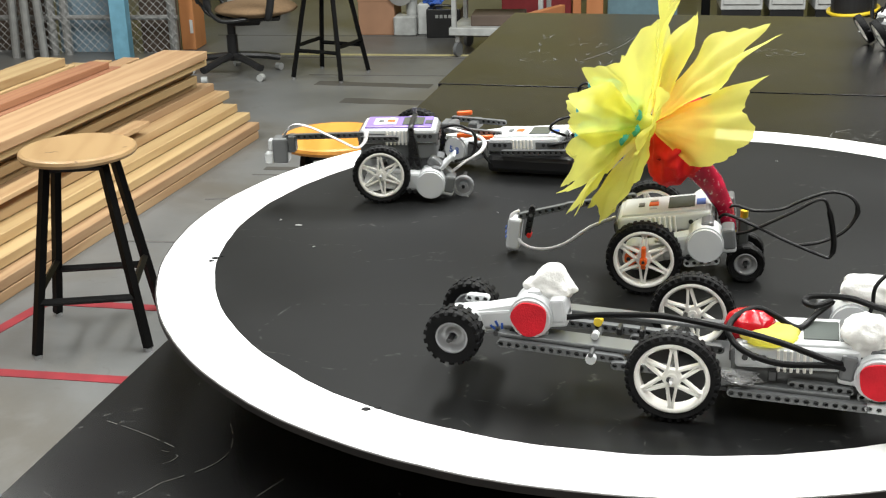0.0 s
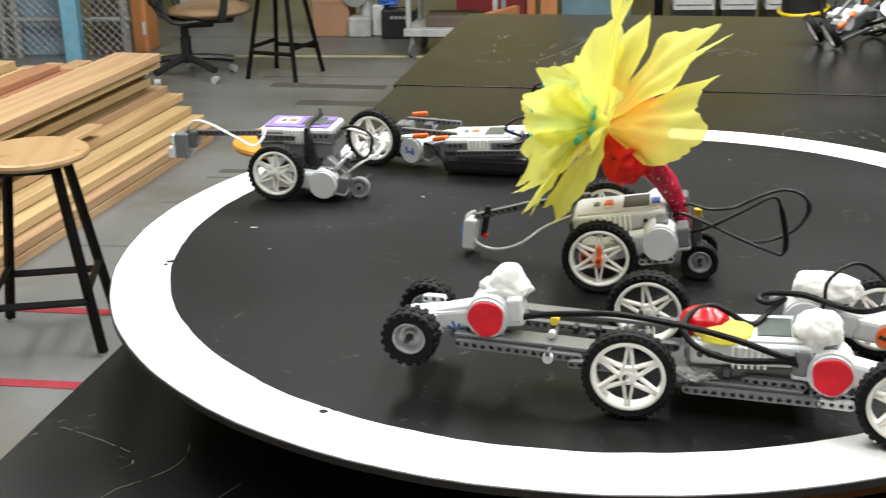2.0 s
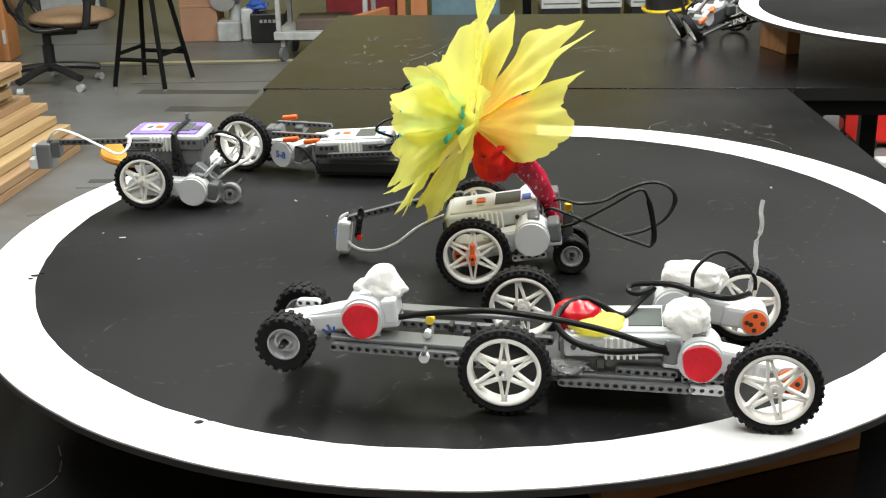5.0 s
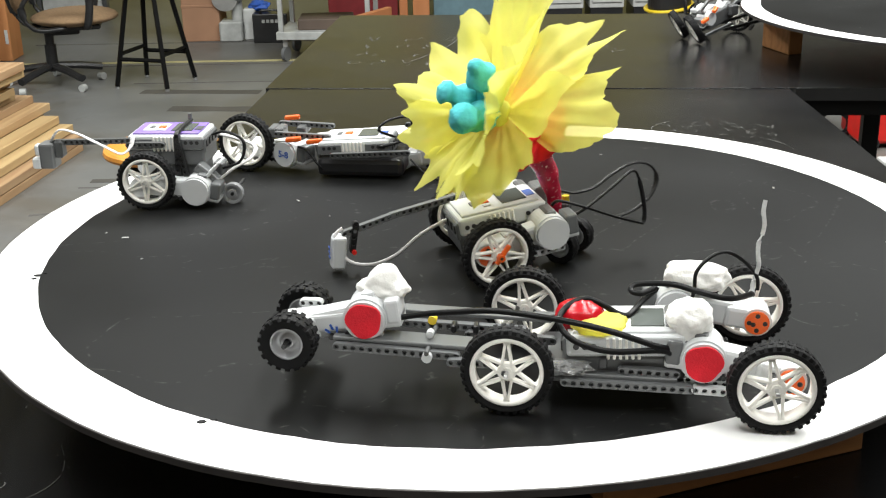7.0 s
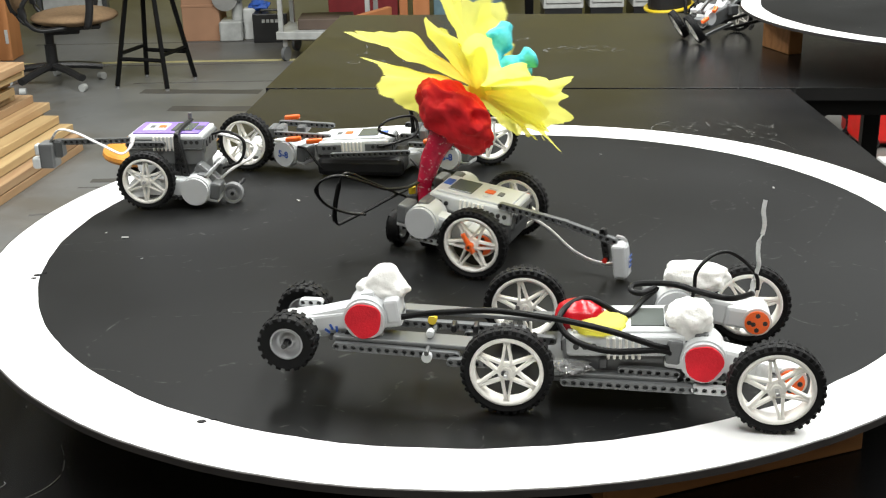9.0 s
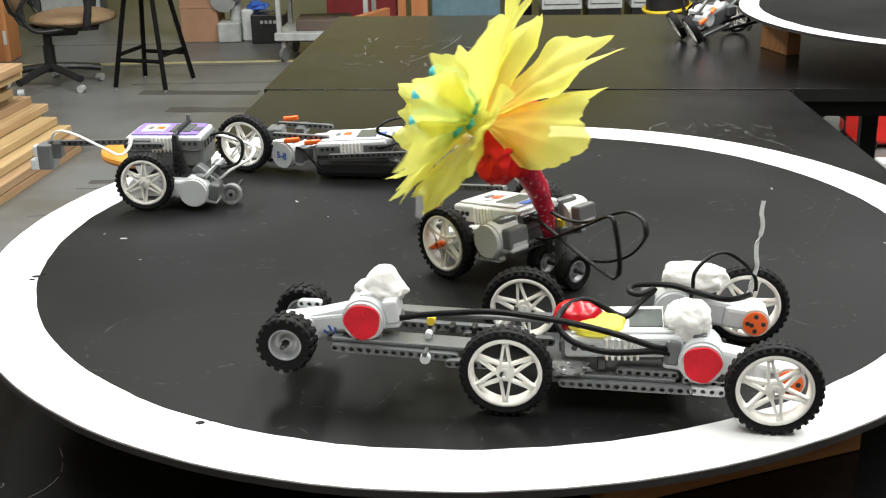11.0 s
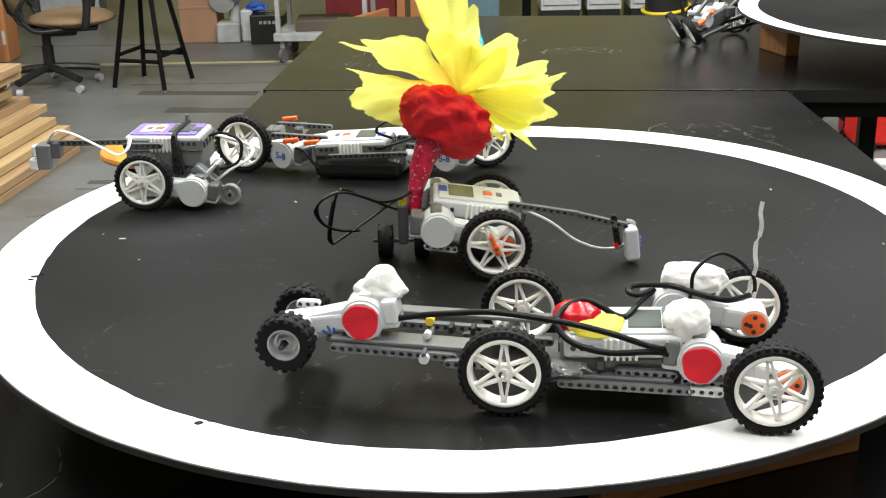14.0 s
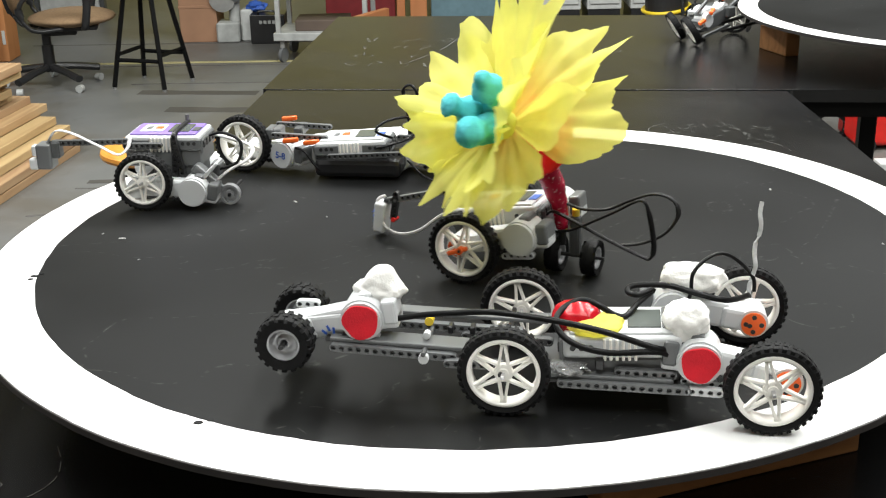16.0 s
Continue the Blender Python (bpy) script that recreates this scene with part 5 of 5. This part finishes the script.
def crumple(r, seed):
    """A bowl of crushed tissue with sharp folds and a ragged upper rim."""
    bm = bmesh.new()
    bmesh.ops.create_icosphere(bm, subdivisions=5, radius=1)
    for v in bm.verts:
        n = v.co.normalized()
        big = noise.noise(n * 1.7 + Vector((seed, 2, 5)))
        fold = 0.5 - abs(noise.noise(n * 2.1 + Vector((seed, 0, 1)))) * 1.7
        fine = 0.5 - abs(noise.noise(n * 8.5 + Vector((3, seed, 1)))) * 1.5
        k = 1 + 0.16 * big + 0.2 * fold + 0.07 * fine
        v.co = Vector((n.x * 1.3, n.y * 1.12, n.z * 0.66)) * r * k
    return bm


part("calyx", crumple(0.0425, 21), M_RED_TISSUE, flower, "crumpled red tissue paper", OPEN @ at(-0.004, -0.004, -0.046), True)

SLOPE = [(-180, 26), (-150, 18), (-130, 24), (-100, 30), (-78, 14), (-60, 2), (-40, -10), (-20, 0), (0, 6), (30, 20), (55, 42), (90, 50), (112, 48), (135, 42), (160, 34), (180, 26)]


def tilt_of(a):
    a = (a + 180) % 360 - 180
    return float(np.interp(a, [p[0] for p in SLOPE], [p[1] for p in SLOPE]))


def petal_mesh(outline, layer, seed, bend):
    """A wedge of tissue from the gathered middle out to a torn, toothed edge; outline holds (degrees clockwise from the top, reach)."""
    bm = bmesh.new()
    nu, nv = 22, 40
    rng = random.Random(seed)
    ph, ph2 = rng.uniform(0, 6), rng.uniform(0, 6)
    a0, a1 = outline[0][0], outline[-1][0]
    xs, rs = [p[0] for p in outline], [p[1] for p in outline]
    rs = [r if i in (0, len(rs) - 1) else r + 0.15 * (r - (rs[i - 1] + rs[i + 1]) / 2) for i, r in enumerate(rs)]
    grid = []
    for i in range(nu + 1):
        u = i / nu
        row = []
        for j in range(nv + 1):
            v = j / nv
            a = a0 + (a1 - a0) * v
            reach = float(np.interp(a, xs, rs)) * (1 + 0.03 * noise.noise(Vector((a * 0.35, seed, 0)))) - 0.005 * abs((a / 7.3 + ph) % 1 - 0.5)
            r = 0.003 + u * reach
            mid = 2 * v - 1
            tip = max(0.0, r - 0.1) / 0.06
            s = radians((tilt_of(a) if layer is None else layer) + bend * (u - 0.4) + 6 * tip * math.sin(ph2 + 0.11 * a) + 26 * max(0, 0.16 - u))
            wave = u * (0.0036 * math.sin(0.115 * a + ph) + 0.0018 * math.sin(0.37 * a + ph2))
            h = wave + 0.004 * noise.noise(Vector((a * 0.05, r * 38, seed))) * min(1, 3 * u)
            h += 0.0011 * (0.5 - abs(noise.noise(Vector((a * 0.16, r * 95, seed + 4))))) - 0.006 * abs(mid) ** 3 * u * math.cos(ph)
            w = r * math.cos(s) - h * math.sin(s)
            z = r * math.sin(s) + h * math.cos(s)
            row.append(bm.verts.new((w * math.sin(radians(a)), w * math.cos(radians(a)), z)))
        grid.append(row)
    for i in range(nu):
        for j in range(nv):
            bm.faces.new((grid[i][j], grid[i][j + 1], grid[i + 1][j + 1], grid[i + 1][j]))
    return bm


PETALS = [  # lean from the face (None: the front sheet's own), bend, torn outline
    (None, 6, [(-34, .10), (-29, .165), (-21, .135), (-13, .18), (-6, .13), (4, .175), (13, .132), (20, .162), (30, .11)]),
    (None, 8, [(20, .11), (30, .132), (40, .138), (48, .115), (56, .126), (66, .15), (73, .138), (84, .115)]),
    (None, 6, [(66, .12), (78, .15), (86, .158), (94, .13), (104, .142), (112, .125), (124, .095)]),
    (None, 4, [(106, .11), (118, .148), (124, .13), (132, .16), (142, .128), (150, .142), (166, .1)]),
    (None, -6, [(154, .1), (163, .132), (170, .115), (177, .132), (184, .105), (192, .09)]),
    (None, -10, [(182, .085), (190, .115), (197, .1), (208, .128), (214, .1), (226, .085)]),
    (None, -8, [(216, .085), (228, .106), (237, .12), (243, .1), (250, .112), (262, .09)]),
    (None, -6, [(250, .09), (260, .115), (267, .128), (273, .112), (282, .115), (290, .09)]),
    (None, -4, [(280, .095), (290, .135), (296, .15), (301, .12), (312, .155), (318, .162), (324, .125), (336, .1)]),
    (-17, -6, [(-8, .11), (6, .14), (14, .165), (20, .128), (27, .168), (34, .12), (46, .095)]),
    (-22, -10, [(34, .1), (42, .138), (48, .122), (60, .114), (70, .128), (78, .126), (92, .106), (104, .086), (114, .068)]),
    (-8, 2, [(-58, .1), (-46, .14), (-40, .12), (-26, .15), (-14, .14), (0, .1)]),
    (24, 0, [(60, .1), (72, .128), (84, .118), (98, .13), (110, .1)]),
    (21, -4, [(112, .08), (122, .108), (132, .104), (144, .124), (152, .112), (162, .126), (172, .108), (186, .112), (200, .085)]),
    (16, -4, [(206, .075), (222, .1), (238, .09), (254, .105), (272, .08)]),
]
for k, (layer, bend, outline) in enumerate(PETALS):
    part("petal", petal_mesh(outline, layer, 100 + k, bend), M_PETAL, flower, "", OPEN @ at(0, 0, 0.006 - 0.001 * k), True)
part("heart", blob(0.017, 77, 0.15, 1.5, (1, 1, 0.8)), M_PETAL, flower, "", OPEN @ at(0, -0.002, 0.004), True)


def stamen_mesh(length, seed):
    """Cotton wound in three lumps on a pin."""
    bm = bmesh.new()
    rings = []
    n, m = 30, 18
    for i in range(n + 1):
        t = i / n
        z = length * t
        r = 0.0165 * (1 - 0.25 * t) + 0.0032 * math.sin(t * 16.0 + seed)
        r *= min(1.0, 0.16 + 2.6 * t)
        r *= math.sqrt(max(0.0, 1 - max(0, (t - 0.86) / 0.14) ** 2)) if t > 0.86 else 1
        ring = []
        for j in range(m):
            a = 2 * math.pi * j / m
            d = Vector((math.cos(a), math.sin(a), 0))
            k = 1 + 0.3 * noise.noise(Vector((d.x * 1.2, d.y * 1.2, z * 60 + seed * 5))) + 0.12 * noise.noise(Vector((d.x * 4, d.y * 4, z * 190 + seed)))
            ring.append(bm.verts.new(d * max(0.0004, r) * k + Vector((0, 0, z))))
        rings.append(ring)
    for a, b in zip(rings, rings[1:]):
        for j in range(m):
            bm.faces.new((a[j], a[(j + 1) % m], b[(j + 1) % m], b[j]))
    bm.faces.new(rings[0][::-1])
    bm.faces.new(rings[-1])
    return bm


for k, (run, length) in enumerate((((0.18, 0.3, 1), 0.09), ((-0.34, -0.08, 1), 0.078), ((0.2, -0.42, 1), 0.088))):
    turn = Vector((0, 0, 1)).rotation_difference(Vector(run)).to_matrix().to_4x4()
    part("stamen", stamen_mesh(length, 3 + 2 * k), M_BLUE, flower, "fluffy turquoise cotton stamen", OPEN @ at(0.006 * run[0], 0.006 * run[1], 0.004) @ turn, True)

# ---------------------------------------------------------------- the purple robot
pur = thing("purple_robot", pose(-0.37, 0.203, ZR, 0, 0, 184), "grey toy-brick robot with a purple label plate", "robot")
pur_left = wheel(pur, at(0, 0.066, 0.0412), None, 1, 5, 1.0)
pur_right = wheel(pur, at(0, -0.066, 0.0412), None, -1, 25, 1.0)
part("axle", C(0.0024, 0.14, at(0, 0, WZ) @ RX90, seg=10), M_BLACK, pur)
brick(pur, at(-0.021, 0.0, 0.053), M_PURPLE, M_GREY, True, True)
part("battery_box", B(0.066, 0.06, 0.032, at(-0.036, 0.0, 0.04), 0.004, 2), M_GREY, pur)
motor(pur, at(-0.068, 0.052, 0.0265) @ rot(-10, "Y"), False, None, 1, None, False)
motor(pur, at(-0.045, -0.052, 0.0265) @ rot(-10, "Y"), False, None, -1, None, False)
part("motor_body", B(0.04, 0.022, 0.015, at(-0.08, 0.039, WZ) @ rot(-42, "Y"), 0.004, 2), M_GREY, pur)
for k in range(5):
    part("rib", B(0.0036, 0.03, 0.027, at(-0.066 - 0.0066 * k, 0.041, 0.03 + 0.006 * k) @ rot(-42, "Y"), 0.001), M_SHELL, pur)
for k, (x, a) in enumerate(((-0.04, 88), (-0.048, 100))):
    add_beam(pur, 9, at(x, 0.043, 0.066 - 0.01 * k) @ rot(a, "Y"), M_BLACK)
add_beam(pur, 7, at(0.004, 0.043, 0.086), M_DARK)
cw = part("castor_wheel", lathe([(0.003, -0.004), (0.003, 0.005), (0.006, 0.005), (0.0065, 0.001), (0.011, 0.001), (0.0115, 0.005), (0.0145, 0.005), (0.0145, -0.005), (0.003, -0.004)], 28), M_RIM, pur, "bare grey castor wheel", at(-0.112, 0.036, 0.0145))
part("castor_axle", C(0.0024, 0.07, at(-0.112, 0.008, 0.0145) @ RX90, seg=10), M_BLACK, pur)
add_beam(pur, 7, between((-0.112, 0.026, 0.0145), (-0.075, 0.026, 0.03)), M_GREY)
add_beam(pur, 15, between((0.02, 0.036, 0.0905), (0.136, 0.04, 0.0885)), M_DARK)
ps = part("sensor", B(0.022, 0.026, 0.036, at(0.144, 0.04, 0.071), 0.003, 2), M_GREY, pur, "grey distance sensor")
part("eye", B(0.007, 0.012, 0.016, at(0.157, 0.047, 0.08), 0.002), M_SHELL, ps, "white sensor face")
part("eye", B(0.012, 0.012, 0.016, at(0.16, 0.047, 0.061), 0.002), M_SHELL, ps, "white sensor face")
part("sensor_mount", B(0.012, 0.018, 0.024, at(0.128, 0.04, 0.08), 0.002), M_DARK, pur)
part("ribbon_cable", T([(0.14, 0.04, 0.09), (0.125, 0.045, 0.107), (0.1, 0.05, 0.105), (0.06, 0.056, 0.088), (0.035, 0.058, 0.077), (0.024, 0.05, 0.084), (0.022, 0.04, 0.096)], 0.0012, 3.0, 6), M_RIBBON, pur, "white ribbon cable", None, True)
part("top_pin", C(0.003, 0.014, at(-0.04, -0.03, 0.1055), seg=12), M_GREY, pur)
part("cable", T([(-0.082, 0.01, 0.092), (-0.104, 0.015, 0.097), (-0.128, 0.02, 0.085), (-0.125, 0.03, 0.06), (-0.1, 0.035, 0.05)], 0.002, 1.3), M_CABLE, pur, "", None, True)
part("cable", T([(-0.095, 0.04, 0.035), (-0.115, 0.035, 0.05), (-0.138, 0.02, 0.062), (-0.136, 0.0, 0.075), (-0.085, -0.01, 0.088)], 0.002, 1.6), M_RIBBON, pur, "grey cable", None, True)
part("tie", T([(-0.04, 0.042, 0.096), (-0.04, 0.034, 0.1015), (-0.04, 0.0, 0.1025), (-0.04, -0.034, 0.1015)], 0.003, 1.3), M_BLACK, pur)

# ---------------------------------------------------------------- the low robot at the back
low = thing("low_robot", pose(-0.16, 0.33, ZR, 0, 0, 172), "low grey toy-brick robot with white brick and four wheels", "robot")
wheel(low, at(0.1822, 0.026, 0.0444) @ rot(-8, "Z"), None, 1, 15, 1.084)
wheel(low, at(-0.1845, -0.027, WZ) @ rot(20, "Z"), None, 1, 50)
wheel(low, at(-0.1254, -0.15, WZ) @ rot(20, "Z"), None, 1, 20)
part("front_axle", C(0.0024, 0.07, at(0.183, -0.012, WZ) @ RX90, seg=10), M_BLACK, low)
part("rear_axle", C(0.0024, 0.15, at(-0.155, -0.088, WZ) @ rot(25.6, "Z") @ RX90, seg=10), M_BLACK, low)
brick(low, at(0.008, 0.022, 0.0135) @ rot(3, "Y"), M_SHELL, M_BLACK, False, True)
part("belly", B(0.13, 0.084, 0.028, at(0.0, 0.022, 0.018), 0.008, 2), M_BLACK, low)
ml = motor(low, at(0.112, 0.022, 0.03) @ rot(-24, "Z") @ rot(-4, "Y"), False, None, 1, None, False)
mr = motor(low, at(-0.134, 0.022, 0.03) @ rot(-18, "Z") @ rot(4, "Y"), False, None, 1, None, False)
ink(ml, "5-8", 0.014, at(0, 0.0222, 0) @ rot(180, "Z") @ RX90)
ink(mr, "5-8", 0.014, at(0, 0.0222, 0) @ rot(180, "Z") @ RX90)
add_beam(low, 15, between((0.04, 0.07, 0.038), (-0.075, 0.07, 0.044)), M_DARK)
add_beam(low, 9, between((-0.07, 0.045, 0.05), (-0.14, 0.042, 0.046)), M_GREY)
add_beam(low, 9, between((-0.08, -0.05, 0.07), (-0.14, -0.06, 0.06)), M_GREY)
part("red_pin", C(0.005, 0.01, at(-0.105, -0.02, 0.082) @ RX90, seg=14), M_RED_PLASTIC, low, "red bush")
part("motor_end", B(0.03, 0.026, 0.018, at(-0.158, 0.01, 0.05) @ rot(-12, "Y"), 0.004, 2), M_CAP, low, "pale grey motor end")
add_beam(low, 11, between((0.13, 0.04, 0.062), (0.05, 0.04, 0.058)), M_GREY)
add_beam(low, 11, between((0.14, -0.01, 0.066), (0.05, -0.01, 0.062)), M_GREY)
add_beam(low, 13, between((-0.06, 0.02, 0.056), (-0.15, 0.02, 0.05)), M_GREY)
add_beam(low, 13, between((-0.06, -0.03, 0.06), (-0.15, -0.03, 0.055)), M_DARK)
for x, y, z in ((0.102, 0.048, 0.056), (0.07, 0.05, 0.054), (0.12, -0.02, 0.072), (-0.105, 0.045, 0.055), (-0.115, -0.02, 0.075)):
    part("connector", B(0.024, 0.008, 0.007, at(x, y, z) @ rot(6, "Y"), 0.002, 2), M_ORANGE, low, "orange connector")
part("connector", B(0.03, 0.008, 0.007, at(-0.135, 0.035, 0.054), 0.002), M_YELLOW_P, low, "yellow connector")
for x in (0.14, 0.128, -0.09, -0.125):
    part("block", B(0.012, 0.03, 0.016, at(x, 0.015, 0.06), 0.002), M_CAP if x == -0.125 else M_GREY, low)
for x in (-0.075, -0.1, 0.1):
    part("block", B(0.014, 0.04, 0.014, at(x, -0.01, 0.058), 0.002), M_DARK, low)
part("cable", T([(-0.05, 0.04, 0.06), (-0.03, 0.06, 0.075), (-0.045, 0.05, 0.088), (-0.075, 0.02, 0.085), (-0.08, 0.03, 0.062), (-0.055, 0.055, 0.055), (-0.03, 0.062, 0.05)], 0.002, 1.3), M_CABLE, low, "", None, True)
part("cable", T([(-0.075, 0.02, 0.062), (-0.07, 0.015, 0.1), (-0.064, 0.01, 0.125), (-0.075, 0.008, 0.132), (-0.085, 0.01, 0.118), (-0.09, 0.012, 0.085), (-0.1, 0.01, 0.06)], 0.0019, 1.7), M_CABLE, low, "", None, True)
part("cable", T([(0.095, 0.05, 0.045), (0.08, 0.056, 0.042), (0.066, 0.06, 0.025), (0.055, 0.062, 0.014)], 0.002, 1.3), M_CABLE, low, "", None, True)
part("cable", T([(-0.075, 0.055, 0.03), (-0.1, 0.075, 0.014), (-0.12, 0.08, 0.006)], 0.0014, 1.1), M_CABLE, low, "", None, True)

# ---------------------------------------------------------------- small robot on the far table
far = thing("treaded_robot", pose(0.71, 1.915, ZT + 0.001), "small black and white toy-brick robot beside a ring", "robot")
for x, y, a in ((-0.1, 0.0, 94), (-0.072, -0.08, 95)):
    wheel(far, at(x, y, 0.0405) @ rot(a, "Z") @ rot(-32, "X"), None, 1, 20)
wheel(far, at(0.085, 0.09, WZ + 0.0003) @ rot(150, "Z"), None, 1, 0)
wheel(far, at(-0.02, 0.1, WZ + 0.0003) @ rot(127, "Z"), None, 1, 0)
part("rear_axle", C(0.0024, 0.1, at(-0.06, -0.02, WZ) @ rot(38, "Z") @ rot(90, "Y"), seg=10), M_BLACK, far)
part("body", B(0.11, 0.07, 0.04, at(-0.005, 0.02, 0.06) @ rot(40, "Z") @ rot(-14, "Y"), 0.005, 2), M_DARK, far)
part("panel", B(0.05, 0.05, 0.012, at(-0.035, 0.0, 0.082) @ rot(40, "Z") @ rot(-14, "Y"), 0.003, 2), M_SHELL, far, "white panel")
part("panel", B(0.014, 0.03, 0.04, at(0.03, 0.05, 0.1) @ rot(40, "Z") @ rot(-14, "Y"), 0.003, 2), M_SHELL, far, "white panel")
for x, y, z, a, tip in ((-0.03, -0.02, 0.06, 40, -25),):
    motor(far, at(x, y, z) @ rot(a, "Z") @ rot(tip, "Y"), False, None, -1)
for x, y, z, n, a, tip, mat in ((0.07, -0.03, 0.04, 15, 20, -8, M_BLACK), (0.06, 0.02, 0.05, 13, 24, -10, M_BLACK), (0.1, -0.01, 0.03, 9, 70, 0, M_BLACK), (0.0, -0.06, 0.035, 13, 35, -12, M_DARK),
                                (-0.03, -0.02, 0.1, 9, 40, -35, M_GREY), (0.03, 0.03, 0.1, 9, 10, 70, M_BLACK), (0.06, 0.06, 0.08, 11, 45, -20, M_GREY), (-0.08, 0.02, 0.09, 7, 40, 80, M_BLACK)):
    add_beam(far, n, at(x, y, z) @ rot(a, "Z") @ rot(tip, "Y"), mat)
for x, y, z, a in ((-0.04, -0.06, 0.06, 40), (0.04, 0.03, 0.11, 10), (-0.01, -0.04, 0.085, 60)):
    part("connector", B(0.026, 0.01, 0.009, at(x, y, z) @ rot(a, "Z") @ rot(-20, "Y"), 0.002, 2), M_ORANGE, far, "orange-red connector")
part("bracket", B(0.03, 0.04, 0.03, at(0.045, 0.02, 0.075) @ rot(30, "Z"), 0.004), M_DARK, far)
part("cable", T([(0.02, 0.02, 0.1), (0.05, 0.03, 0.135), (0.08, 0.06, 0.12), (0.09, 0.06, 0.08)], 0.0024, 1.4), M_CABLE, far, "", None, True)
part("cable", T([(-0.06, 0.0, 0.08), (-0.03, 0.02, 0.13), (0.01, 0.05, 0.12), (0.03, 0.06, 0.09)], 0.0024, 1.4), M_CABLE, far, "", None, True)


# ---------------------------------------------------------------- movement
TURN = [  # seconds, x, y, heading of the flower robot
    (0, -0.0037, -0.0954, 175.3), (3.5, -0.0037, -0.0954, 175.3), (6.6, -0.0037, -0.0954, 175.3), (6.8, -0.0037, -0.097, 182.5), (7, -0.0036, -0.0988, 194.1), (7.5, 0.0197, -0.106, 226.3),
    (8, 0.0285, -0.0945, 261.4), (8.5, 0.0216, -0.0815, 300.7), (9, 0.0167, -0.0646, 338.3), (9.5, 0.017, -0.064, 377), (10, 0.017, -0.066, 416), (10.5, 0.017, -0.07, 454),
    (11, 0.0175, -0.075, 492), (11.5, 0.0179, -0.0801, 530.5), (12, 0.0216, -0.0821, 569.1), (12.5, 0.0269, -0.0821, 602.4), (13, 0.0172, -0.0714, 646.3),
    (13.5, 0.0211, -0.0652, 681.5), (14, 0.0165, -0.0621, 720.5), (14.5, 0.0139, -0.0669, 759.6), (15, 0.0131, -0.0795, 797.5), (15.5, 0.0084, -0.0735, 834.7), (16, 0.014, -0.0742, 875.0)]
SWAY = [  # seconds, swing of the flower on its stem, nod, lean
    (0, -27, 0, 10), (3.5, -27, 0, 10), (6.6, -27, 0, 10), (6.8, -25, 0, 7), (7, -21, 0), (7.5, -15, 0), (8, -19, 0), (8.5, -20, 0), (9, 3, 2), (9.5, 10, 1), (10.3, 14, 0), (11, 17, 0), (11.5, 15, 0), (12, 2, 0),
    (12.5, -3, 0), (13, -14, 0), (13.5, -10, 0), (14, 3, 1), (14.5, 10, 1), (15, 14, 0), (15.5, 17, 0), (16, 20, -1)]
TRAIL = [  # seconds, swing of the loose cables behind the flower robot
    (0, 0), (6.6, 0), (7, 10), (7.5, 22), (8, 30), (8.5, 36), (9, 40), (10, 28), (11, 6), (11.5, 0), (12, 12), (12.5, 25), (13, 40), (13.5, 48), (14, 36), (14.5, 15), (15, 12), (15.5, 15), (16, 4)]
SWIVEL = [(0, 0), (6.6, 0), (6.9, -30), (7.2, -70), (7.5, -88), (16, -90)]    # seconds, turn of the small double wheel
SLIDE = [(0, 0.0), (0.1, 0.12), (0.2, 0.26), (0.3, 0.38), (0.4, 0.53), (0.5, 0.67), (0.7, 0.92), (0.9, 1.0), (1.2, 1.0), (16, 1.0)]


def motions():
    walk(bot, [(t, pose(x, y, ZR, 0, 0, h)) for t, x, y, h in TURN])
    walk(flower, [(r[0], at(KNOT.x, KNOT.y, 0.055) @ rot(r[3] if len(r) > 3 else 0, "Y") @ at(0, 0, -0.055) @ rot(r[1], "Z") @ Matrix.Rotation(radians(r[2]), 4, side)) for r in SWAY])
    pin = at(-0.108, 0, 0.0225)
    for ob, foot in ((castor_left, at(-0.004, 0.022, 0)), (castor_right, at(-0.004, -0.022, 0) @ rot(180, "Z")), (fork, pin.inverted()), (castor_axle, pin.inverted())):
        walk(ob, [(t, pin @ rot(a, "Z") @ foot) for t, a in SWIVEL])
    for ob in tails:
        walk(ob, [(t, at(*HITCH) @ rot(a, "Z")) for t, a in TRAIL])
    ts, hs = [r[0] for r in TURN], [r[3] for r in TURN]
    times = [0, 6.6] + [6.75 + 0.25 * k for k in range(38)]
    for ob, y, sign, s0 in ((bot_left, 0.078, -1, 0), (bot_right, -0.078, 1, 20)):
        walk(ob, [(t, at(0, y, WZ) @ rot(s0 + sign * 1.9 * (float(np.interp(t, ts, hs)) - 175.3), "Y")) for t in times])
    walk(pur, [(t, pose(-0.37 - 0.079 * k, 0.203 + 0.013 * k, ZR, 0, 0, 184 - 9 * k)) for t, k in SLIDE])
    for ob, y, s0 in ((pur_left, 0.066, 5), (pur_right, -0.066, 25)):
        walk(ob, [(t, at(0, y, 0.0412) @ rot(s0 + 112 * k, "Y")) for t, k in SLIDE])


motions()
